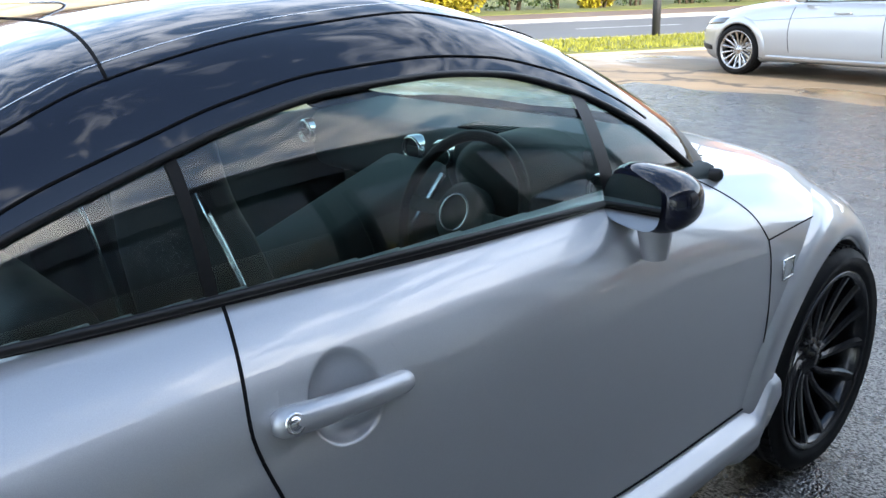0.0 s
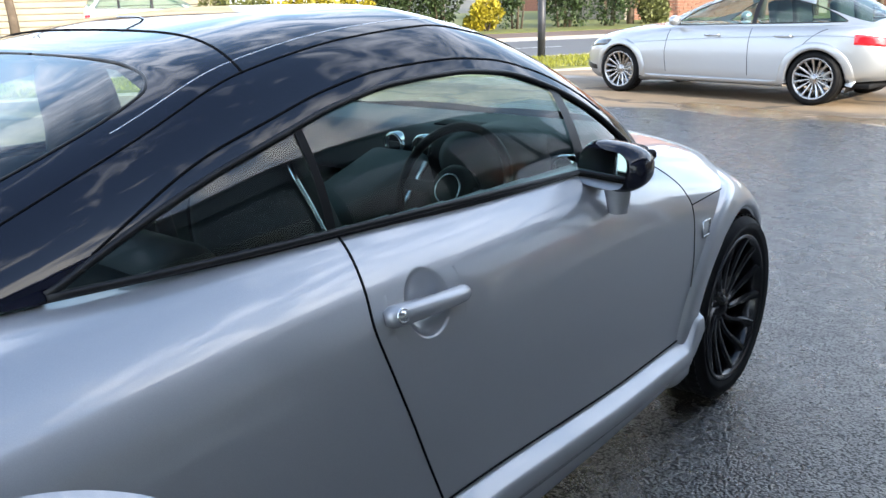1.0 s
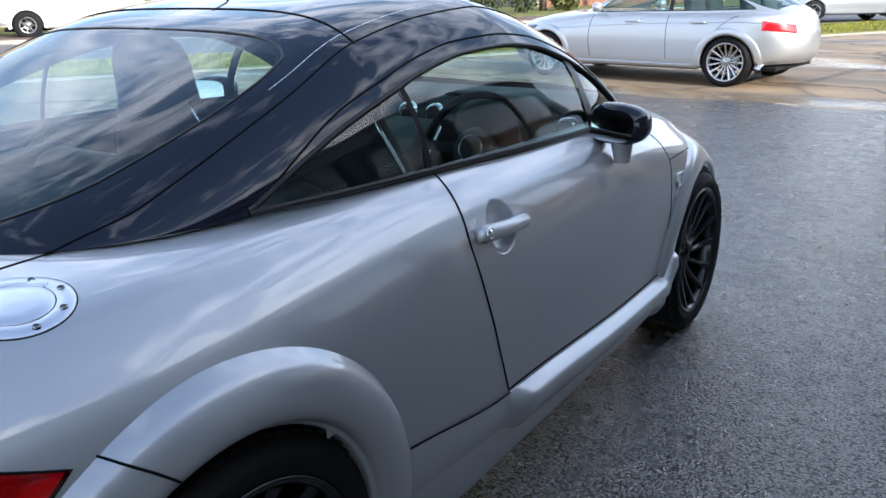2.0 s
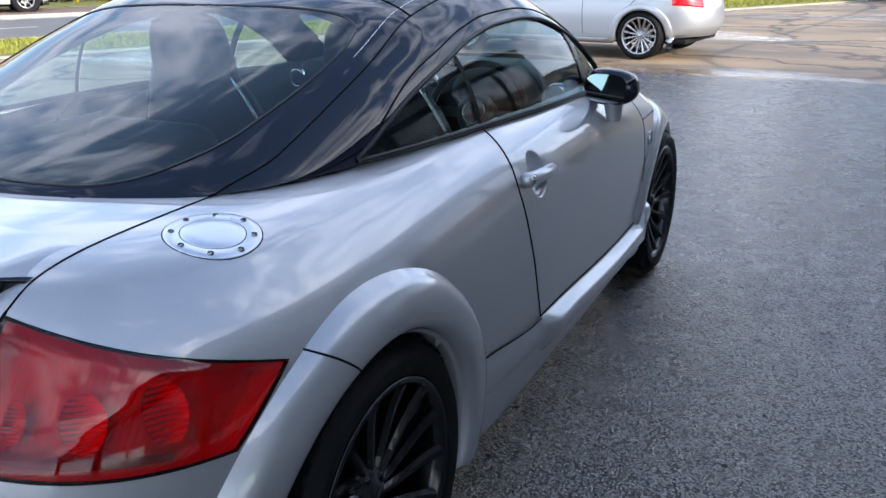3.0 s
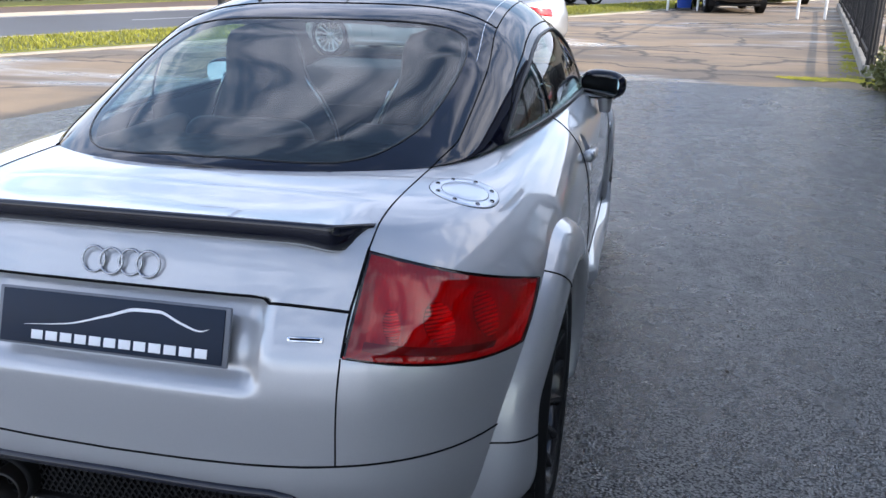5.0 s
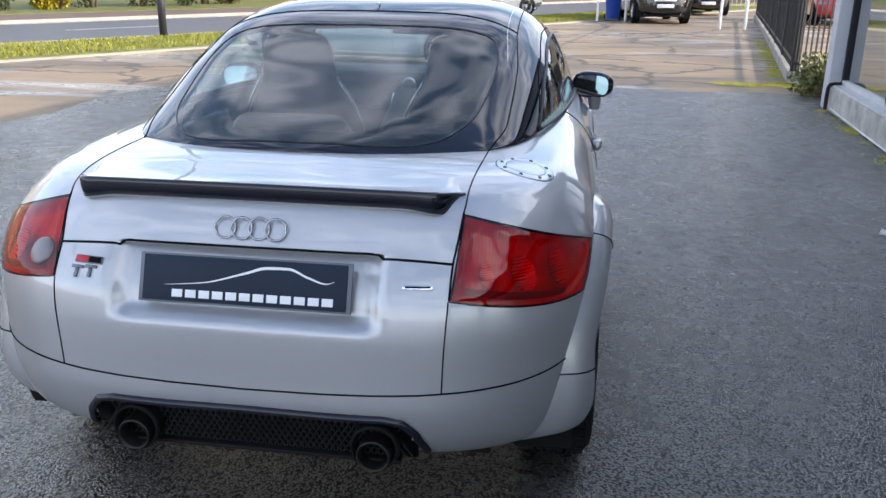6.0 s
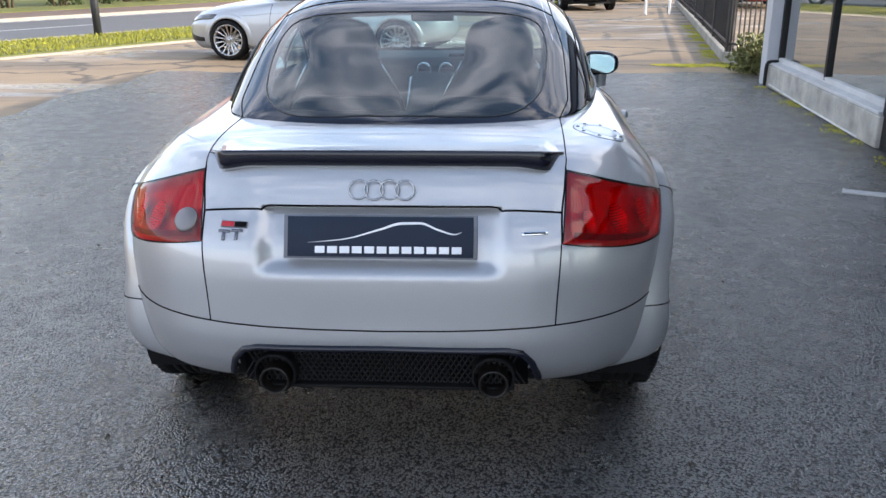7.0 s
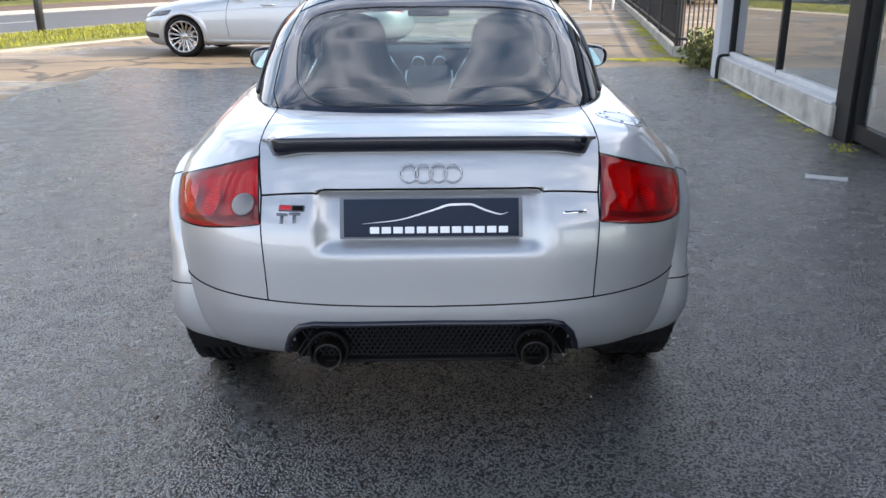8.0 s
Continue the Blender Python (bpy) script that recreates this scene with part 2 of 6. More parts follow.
# ---- ground and large structure ----
ASPHALT = bsdf("wet_asphalt", (0.045, 0.045, 0.047), 0.4, Specular_IOR_Level=0.5, Coat_Weight=0.32, Coat_Roughness=0.13, Coat_IOR=1.8)
_o = ASPHALT.node_tree.nodes.new("ShaderNodeTexCoord")
_stones = []
for _scale in (115.0, 230.0):
    _v = ASPHALT.node_tree.nodes.new("ShaderNodeTexVoronoi")
    _v.inputs["Scale"].default_value = _scale
    ASPHALT.node_tree.links.new(_o.outputs["Object"], _v.inputs["Vector"])
    _stones.append(_v)
_b = ramp(ASPHALT, noise_of(ASPHALT, 0.8, 7.0, rough=0.62), (0.34, 0.0), (0.66, 1.0))
_wet = ramp(ASPHALT, noise_of(ASPHALT, 0.7, 7.0, stretch=(1.0, 0.5, 1.0), rough=0.62), (0.42, 0.0), (0.58, 1.0))
_tone = mixed(ASPHALT, _b, (0.052, 0.049, 0.045), (0.090, 0.085, 0.078))
_mott = ramp(ASPHALT, noise_of(ASPHALT, 11.0, 5.0, rough=0.65), (0.36, 0.68), (0.64, 1.32))
_tone = mixed(ASPHALT, 1.0, _tone, _mott, "MULTIPLY")
_tone = mixed(ASPHALT, 1.0, _tone, ramp(ASPHALT, _stones[0].outputs["Color"], (0.15, 0.78), (0.85, 1.25)), "MULTIPLY")
# occlusion in the pits between stones, put into colour and gloss
_pit_shade = ramp(ASPHALT, _stones[0].outputs["Distance"], (0.44, 0.0), (0.66, 1.0))
put(ASPHALT, "Specular IOR Level", mixed(ASPHALT, _pit_shade, 0.9, 0.15))
put(ASPHALT, "Coat Weight", mixed(ASPHALT, _pit_shade, 1.0, 0.35))
put(ASPHALT, "Base Color", mixed(ASPHALT, _pit_shade, _tone, (0.016, 0.015, 0.014)))
put(ASPHALT, "Roughness", mixed(ASPHALT, mixed(ASPHALT, 0.5, _wet, ramp(ASPHALT, noise_of(ASPHALT, 7.0, 5.0, rough=0.65), (0.4, 0.0), (0.6, 1.0))), 0.12, 0.50))
bump(ASPHALT, mixed(ASPHALT, 0.25, _stones[0].outputs["Distance"], _stones[1].outputs["Distance"]), 1.0, 0.0075)
ASPHALT.node_tree.nodes["Bump"].invert = True
ASPHALT.node_tree.links.new(ASPHALT.node_tree.nodes["Bump"].outputs[0], ASPHALT.node_tree.nodes["Principled BSDF"].inputs["Coat Normal"])
# also laid left of the forecourt, where its tan stands for sunlight
YARD = bsdf("old_concrete_and_sunlit_asphalt", (0.2, 0.17, 0.13), 0.6)
_b = noise_of(YARD, 0.45, 6.0)
_s = noise_of(YARD, 0.5, 6.0, stretch=(0.4, 1.6, 1), rough=0.6)
_t = mixed(YARD, ramp(YARD, _b, (0.36, 0.0), (0.62, 1.0)), (0.22, 0.16, 0.10), (0.42, 0.29, 0.165))
_t = mixed(YARD, ramp(YARD, _s, (0.47, 0.0), (0.6, 0.7)), _t, (0.10, 0.087, 0.075))
_k = YARD.node_tree.nodes.new("ShaderNodeTexVoronoi")
_k.feature = "DISTANCE_TO_EDGE"
_k.inputs["Scale"].default_value = 0.36
_kc, _km = YARD.node_tree.nodes.new("ShaderNodeTexCoord"), YARD.node_tree.nodes.new("ShaderNodeVectorMath")
_kn = YARD.node_tree.nodes.new("ShaderNodeTexNoise")
_kn.inputs["Scale"].default_value, _kn.inputs["Detail"].default_value = 1.6, 5.0
YARD.node_tree.links.new(_kc.outputs["Object"], _kn.inputs["Vector"])
YARD.node_tree.links.new(_kc.outputs["Object"], _km.inputs[0])
YARD.node_tree.links.new(_kn.outputs["Color"], _km.inputs[1])
YARD.node_tree.links.new(_km.outputs[0], _k.inputs["Vector"])
_crack = ramp(YARD, _k.outputs["Distance"], (0.0, 1.0), (0.016, 0.75), (0.03, 0.0))
_t = mixed(YARD, _crack, _t, (0.035, 0.03, 0.025))
put(YARD, "Base Color", mixed(YARD, 0.3, _t, mixed(YARD, noise_of(YARD, 90.0, 2.0), (0.05, 0.04, 0.03), (0.3, 0.23, 0.16))))
put(YARD, "Roughness", ramp(YARD, noise_of(YARD, 0.5, 5.0, stretch=(0.4, 1.2, 1)), (0.36, 0.08), (0.47, 0.75)))
bump(YARD, noise_of(YARD, 150.0, 3.0), 0.5, 0.003)
ROAD = surface("road_asphalt", (0.092, 0.09, 0.09), 0.6, scale=0.8, spread=0.2, relief=0.4, fine=120.0)
PATH_RED = surface("footpath", (0.15, 0.10, 0.075), 0.7, scale=1.0, spread=0.25, relief=0.4, fine=80.0)
TURF = surface("turf_soil", (0.13, 0.14, 0.03), 0.9, scale=2.0, spread=0.35, relief=0.8, fine=60.0)
FIELD = surface("far_ground", (0.13, 0.12, 0.09), 0.9, scale=0.2, spread=0.3, relief=0.4)
KERB = surface("kerb_concrete", (0.34, 0.31, 0.26), 0.75, scale=2.0, spread=0.2, relief=0.4)
WHITE_LINE = surface("white_road_paint", (0.62, 0.62, 0.6), 0.6, scale=5.0, spread=0.25)
MOSS = surface("yellow_moss", (0.34, 0.31, 0.03), 0.95, scale=6.0, spread=0.45, relief=1.0, fine=90.0)


def sheet(name, outline, z, material, thick=0.0, parent=None):
    """A flat piece of ground from an outline, with an edge of its own thickness."""
    bm = bmesh.new()
    f = bm.faces.new([bm.verts.new((x, y, z)) for x, y in outline])
    if f.normal.z < 0:
        f.normal_flip()
    if thick:
        r = bmesh.ops.extrude_face_region(bm, geom=[f])
        bmesh.ops.translate(bm, vec=(0, 0, -thick), verts=[v for v in r["geom"] if isinstance(v, bmesh.types.BMVert)])
        bmesh.ops.recalc_face_normals(bm, faces=bm.faces)
    return part(name, bm, material, parent, smoothed=False)


def structure(ob, label):
    return tagged(ob, label, "", "", "structure")


RD, RN = Vector((0.52, 0.854)).normalized(), Vector((-0.854, 0.52)).normalized()


def on_road(along, across):
    """A place in the plan by metres along the road and across it."""
    return (RD.x * along + RN.x * across, RD.y * along + RN.y * across)


def strip(name, c0, c1, z, material, a0=-60.0, a1=90.0, thick=0.0):
    return sheet(name, [on_road(a0, c0), on_road(a1, c0), on_road(a1, c1), on_road(a0, c1)], z, material, thick)


structure(sheet("ground", [(-400, -400), (400, -400), (400, 400), (-400, 400)], -0.012, FIELD), "pale worn ground reaching to the horizon")
wavy = [(-14 + 0.5 * k, 9.05 + 0.12 * math.sin(k * 1.7) - 0.18 * (-14 + 0.5 * k) * 0.2) for k in range(72)]
# left edge follows the showroom's shadow; sunlight beyond is put into the tan
shade_edge = [(-4.55 + 0.10 * math.sin(k * 1.3) - 0.03 * k, 8.6 - 0.5 * k) for k in range(40)]
wavy = [p for p in wavy if p[0] > -4.6]
structure(sheet("forecourt", shade_edge[::-1] + wavy + [(22, 4.0), (60, -60), (-8, -60)], 0.0, ASPHALT), "dark wet coarse asphalt forecourt, cut off on the left along the showroom's shadow")
structure(sheet("yard", [on_road(-60, 12.4), (60, -60), (60, 60), on_road(60, 12.4)], -0.004, YARD), "patchy tan concrete yard, damp in places, its tan also standing for sunlit asphalt")
structure(strip("road", 15.3, 22.4, -0.004, ROAD), "grey two-lane road, dry in sunlight")
structure(strip("pavement", 22.45, 26.0, 0.06, PATH_RED, thick=0.1), "reddish brown footpath across the road")
structure(strip("verge", 12.4, 15.3, 0.05, TURF, thick=0.1), "soil of the mown grass verge beside the road")
structure(strip("bank", 26.0, 60.0, 0.08, TURF, thick=0.12), "grassy ground behind the footpath")
structure(strip("road_edge_line", 21.95, 22.1, 0.0, WHITE_LINE), "white painted edge line of the road")
structure(strip("kerb_far", 22.35, 22.47, 0.085, KERB, thick=0.12), "pale concrete kerb of the footpath")
structure(strip("kerb_near", 15.2, 15.32, 0.06, KERB, thick=0.1), "pale concrete kerb of the verge")
structure(strip("verge_edging", 12.28, 12.42, 0.03, KERB, thick=0.1), "worn concrete edging of the grass verge")
for k in range(-6, 10):
    structure(strip("lane_dash", 18.85, 18.97, 0.0, WHITE_LINE, a0=8.6 + 9.0 * k, a1=11.4 + 9.0 * k), "white painted dash in the middle of the road")

# showroom to the right of the parked car
PLINTH = surface("rendered_plinth", (0.38, 0.36, 0.32), 0.85, scale=4.0, spread=0.45, relief=0.7)
CLAD = surface("grey_cladding", (0.46, 0.47, 0.49), 0.5, scale=2.0, spread=0.1)
FRAME = surface("black_frame", (0.008, 0.008, 0.009), 0.45, scale=6.0, Specular_IOR_Level=0.25)
SILLMAT = surface("grey_sill", (0.50, 0.50, 0.49), 0.45, scale=4.0, spread=0.15)
FASCIA = surface("dark_fascia", (0.05, 0.055, 0.06), 0.4, scale=2.0, spread=0.1)
FLOORWHITE = surface("showroom_floor", (0.55, 0.55, 0.53), 0.25, scale=1.0, spread=0.1)
WALLWHITE = surface("showroom_wall", (0.7, 0.7, 0.68), 0.7, scale=1.0, spread=0.06)
ROOFM = surface("flat_roof", (0.12, 0.12, 0.13), 0.8, scale=1.0)
show = thing("showroom", (3.66, 7.7, 0), "single-storey glazed showroom with black frames and a low rendered plinth", "building", turn=-4.0, kind="structure")


def shop(name, size, at, material, bevel=0.004, label=""):
    """A block of the showroom; x outwards from the facade is negative, y back along it."""
    return part(name, block(size, at, bevel=bevel), material, show, label, smoothed=False)


def shop_pane(name, y0, y1, z0, z1, x):
    bm = bmesh.new()
    bm.faces.new([bm.verts.new(p) for p in ((x, y1, z0), (x, y0, z0), (x, y0, z1), (x, y1, z1))])
    bmesh.ops.recalc_face_normals(bm, faces=bm.faces)
    bm.faces.ensure_lookup_table()
    if bm.faces[0].normal.x > 0:
        bm.faces[0].normal_flip()
    part(name, bm, SHOP_GLASS, show, smoothed=False).visible_shadow = False


shop("plinth", (0.22, 3.7, 0.26), (0.10, -1.87, 0.13), PLINTH, 0.012, "stained grey rendered plinth")
shop("sill", (0.20, 3.62, 0.03), (0.10, -1.86, 0.276), SILLMAT, 0.006)
shop("corner_pier", (0.34, 0.26, 2.7), (0.15, 0.13, 1.35), CLAD, 0.01, "pale grey corner pier")
shop("post", (0.12, 0.30, 2.7), (0.09, -3.83, 1.35), FRAME, 0.006, "wide black post")
shop("fascia", (0.4, 15.0, 0.62), (0.16, -7.3, 2.99), FASCIA, 0.01, "dark fascia band")
shop("roof", (9.0, 15.2, 0.12), (4.4, -7.35, 3.31), ROOFM, 0.01)
shop("end_wall", (8.6, 0.24, 3.24), (4.62, 0.13, 1.62), CLAD)
shop("back_wall", (0.2, 14.8, 3.24), (8.8, -7.4, 1.62), WALLWHITE)
shop("floor", (8.4, 14.6, 0.06), (4.5, -7.4, 0.02), FLOORWHITE)
shop("mullion", (0.07, 0.06, 2.36), (0.14, -1.86, 1.48), FRAME)
shop("mullion", (0.07, 0.06, 2.36), (0.14, -0.06, 1.48), FRAME)
shop("mullion", (0.07, 0.06, 2.36), (0.14, -3.66, 1.48), FRAME)
shop("bottom_rail", (0.07, 3.6, 0.05), (0.14, -1.86, 0.315), SILLMAT)
shop("top_rail", (0.07, 3.6, 0.06), (0.14, -1.86, 2.64), FRAME)
for y0, y1 in ((-1.83, -0.09), (-3.63, -1.89)):
    shop_pane("pane", y0, y1, 0.34, 2.62, 0.14)
# entrance and added glazing that runs on unseen behind the walker
shop("door_frame", (0.08, 0.05, 2.3), (0.11, -4.005, 1.15), FRAME)
shop("door_bottom", (0.07, 1.16, 0.13), (0.11, -4.61, 0.10), FRAME)
shop_pane("door_pane", -5.18, -4.03, 0.165, 2.3, 0.11)
shop("door_frame", (0.08, 0.06, 2.3), (0.11, -5.22, 1.15), FRAME)
# length is made up: ends early so sunlit ground brightens the coupe's tail
for k in range(3):
    y = -5.4 - 3.1 * k
    shop("post", (0.16, 0.16, 2.68), (0.13, y, 1.34), FRAME)
    shop_pane("pane", y - 3.0, y - 0.1, 0.3, 2.66, 0.14)
    shop("plinth", (0.22, 2.94, 0.3), (0.10, y - 1.55, 0.15), PLINTH, 0.012)
shop("post", (0.16, 0.16, 2.68), (0.13, -14.7, 1.34), FRAME)
# unseen glazed south end, added to let light into the showroom
for k in range(3):
    shop("unseen_end_post", (0.14, 0.12, 2.68), (2.95 + 2.8 * k, -14.7, 1.34), FRAME)
    bm = bmesh.new()
    bm.faces.new([bm.verts.new((x, -14.7, z)) for x, z in ((0.22 + 2.8 * k, 0.06), (2.87 + 2.8 * k, 0.06), (2.87 + 2.8 * k, 2.68), (0.22 + 2.8 * k, 2.68))])
    part("unseen_end_pane", bm, SHOP_GLASS, show, smoothed=False).visible_shadow = False
shop("unseen_end_fascia", (8.4, 0.3, 0.6), (4.6, -14.68, 2.98), FASCIA)

board = thing("display_board", (4.55, 5.35, 0.05), "white display board on a grey base inside the showroom", "sign", turn=30)
part("panel", block((0.62, 0.05, 1.25), (0, 0, 0.83), bevel=0.01), WALLWHITE, board)
part("foot", block((0.7, 0.30, 0.2), (0, 0, 0.10), bevel=0.02), SILLMAT, board)
part("ring_mark", tube([Vector((0.07 * math.cos(2 * math.pi * k / 28), -0.03, 0.85 + 0.07 * math.sin(2 * math.pi * k / 28))) for k in range(28)], 0.012, 6, closed=True), FRAME, board)


# ---- car bodies ----
def body_rows(spec, y0r, y0f, nr, nf, blend, cols=96, rows_n=70, press=None):
    """A closed-round body half shell: rows of points from sill to ridge, each going from the tail's middle round the side to the nose.
    spec rows: half width, height at the side, tail y, height at the tail, nose y, height at the nose."""
    keys = np.linspace(0, 1, len(spec))
    cs = [curve([(k, r[i]) for k, r in zip(keys, spec)]) for i in range(6)]
    rows = []
    for v in np.linspace(0, 1, rows_n):
        w, zs, yb, zb, yf, zf = (c(v) for c in cs)
        pts = []
        for j in range(cols + 1):
            u = j / cols
            if u < 0.36:
                a = math.pi / 2 * u / 0.36
                x, y = w * math.sin(a) ** (2 / nr), y0r - (y0r - yb) * math.cos(a) ** (2 / nr)
            elif u < 0.68:
                x, y = w, y0r + (y0f - y0r) * (u - 0.36) / 0.32
            else:
                a = math.pi / 2 * (u - 0.68) / 0.32
                x, y = w * math.cos(a) ** (2 / nf), y0f + (yf - y0f) * math.sin(a) ** (2 / nf)
            r, f = 1 - smooth(blend[0], blend[1], y), smooth(blend[2], blend[3], y)
            q = Vector((x, y, zs * (1 - r - f) + zb * r + zf * f))
            pts.append(press(q) if press else q)
        rows.append(pts)
    return rows


def shell(name, rows, keep, material, parent, label="", plain=None, hole=frozenset()):
    """Both halves of a body as one mesh of the faces that keep() takes, with the whole shell's normals."""
    n, m = len(rows), len(rows[0])
    p = np.array([[tuple(q) for q in r] for r in rows])
    p0 = np.array([[tuple(q) for q in r] for r in plain]) if plain else p
    du, dv = np.gradient(p0, axis=1), np.gradient(p0, axis=0)
    nor = np.cross(du, dv)
    nor /= np.maximum(np.linalg.norm(nor, axis=2, keepdims=True), 1e-9)
    verts, faces, norms, index = [], [], [], {}
    for side in (1, -1):
        for i in range(n - 1):
            for j in range(m - 1):
                c = (p[i, j] + p[i + 1, j] + p[i, j + 1] + p[i + 1, j + 1]) / 4
                if not keep(c[0] * side, c[1], c[2]):
                    continue
                f = []
                corners = [k for k in ((i, j), (i, j + 1), (i + 1, j + 1), (i + 1, j)) if k not in hole]
                if len(corners) < 3 or (hole and all(k in _cut for k in corners) and _faces.find_nearest(Vector((c[0], c[1], c[2])))[3] < 0.0015):
                    continue
                for a, b in corners:
                    k = (side, a, b)
                    if k not in index:
                        index[k] = len(verts)
                        verts.append((p[a, b, 0] * side, p[a, b, 1], p[a, b, 2]))
                        q = nor[a, b]
                        norms.append((q[0] * side, q[1], q[2]))
                    f.append(index[k])
                faces.append(f if side == 1 else f[::-1])
    me = mesh_of(name, verts, faces, material)
    me.normals_split_custom_set_from_vertices(norms)
    return part(name, me, material, parent, label)


def tree_of(rows_list):
    """A search tree over shells, both halves, to lay things on them."""
    from mathutils.bvhtree import BVHTree
    verts, faces = [], []
    for rows in rows_list:
        m = len(rows[0])
        for side in (1, -1):
            o = len(verts)
            verts += [Vector((q.x * side, q.y, q.z)) for r in rows for q in r]
            for i in range(len(rows) - 1):
                for j in range(m - 1):
                    q = [o + i * m + j, o + i * m + j + 1, o + (i + 1) * m + j + 1, o + (i + 1) * m + j]
                    faces.append(q if side == 1 else q[::-1])
    return BVHTree.FromPolygons(verts, faces)


def lay(tree, points, lift=0.0, step=0.012):
    """Points along a line laid on a shell, close together; each with its normal."""
    dense = []
    pts = [Vector(p) for p in points]
    for a, b in zip(pts, pts[1:]):
        k = max(1, int((b - a).length / step))
        dense += [a.lerp(b, i / k) for i in range(k)]
    dense.append(pts[-1])
    out = []
    for q in dense:
        c, nrm, _, _ = tree.find_nearest(q)
        out.append((c + nrm * lift, nrm))
    return out


def rounded(points, turns=3):
    """Corner-cut smoothing of an open line."""
    pts = [Vector(p) for p in points]
    for _ in range(turns):
        res = [pts[0]]
        for a, b in zip(pts, pts[1:]):
            res += [a.lerp(b, 0.25), a.lerp(b, 0.75)]
        pts = res + [pts[-1]]
    return pts


def seam(tree, points, parent, name="shut_line", radius=0.002, material=None, smoothing=2, lift=0.0):
    path = [c for c, _ in lay(tree, rounded(points, smoothing) if smoothing else points, lift)]
    return part(name, tube(path, radius, 6), material or GAP, parent)


def patch(tree, corner, nu, nv, lift, name, material, parent, label="", rim=0.006):
    """A panel on a shell: corner(u, v) gives places near it; its edges fall back to the shell."""
    rows = []
    for i in range(nv + 1):
        row = []
        for j in range(nu + 1):
            u, v = j / nu, i / nv
            c, nrm, _, _ = tree.find_nearest(Vector(corner(u, v)))
            e = min(u * nu, (1 - u) * nu, v * nv, (1 - v) * nv)
            row.append(c + nrm * (lift if e >= 1 else -rim))
        rows.append(row)
    a, b, c = rows[nv // 2][nu // 2], rows[nv // 2][nu // 2 + 1], rows[nv // 2 + 1][nu // 2]
    away = tree.find_nearest(a)[1]
    return part(name, grid_mesh(name, rows, material, flip=(b - a).cross(c - a).dot(away) < 0), material, parent, label)


def greenhouse(W, R, B, soft=(-0.26, 0.45), pa=5.0, pb=1.45):
    """Cross sections of a cabin: at(y, h) is the place at height share h (0 base, 1 ridge) on the right side."""
    def at(y, th):
        a = th * math.pi / 2
        k = smooth(*soft, y)
        ea, eb = 2.6 + (pa - 2.6) * k, 1.0 + (pb - 1.0) * k
        x = W(y) * math.cos(a) ** (2 / ea)
        q = math.sin(a) ** (2 / eb)
        return Vector((x, y, B(y) + (R(y) - B(y)) * q))
    return at


def share_at_z(at, y, z):
    lo, hi = 0.0, 1.0
    for _ in range(30):
        mid = (lo + hi) / 2
        if at(y, mid).z < z:
            lo = mid
        else:
            hi = mid
    return lo


def share_at_x(at, y, x):
    lo, hi = 0.0, 1.0
    for _ in range(30):
        mid = (lo + hi) / 2
        if at(y, mid).x > x:
            lo = mid
        else:
            hi = mid
    return lo


def band(at, ys, lo, hi, n, side, name, material, parent, label="", push=0.0):
    """A strip of the cabin between two height shares, each a function of y."""
    rows = []
    for y in ys:
        a, b = lo(y), max(lo(y), hi(y))
        row = []
        for k in range(n + 1):
            q = at(y, a + (b - a) * k / n)
            if push:
                q = q - Vector((q.x, 0, (q.z - 0.9) * 0.8)).normalized() * push
            row.append(Vector((q.x * side, q.y, q.z)))
        rows.append(row)
    return part(name, grid_mesh(name, rows, material, flip=side > 0), material, parent, label)


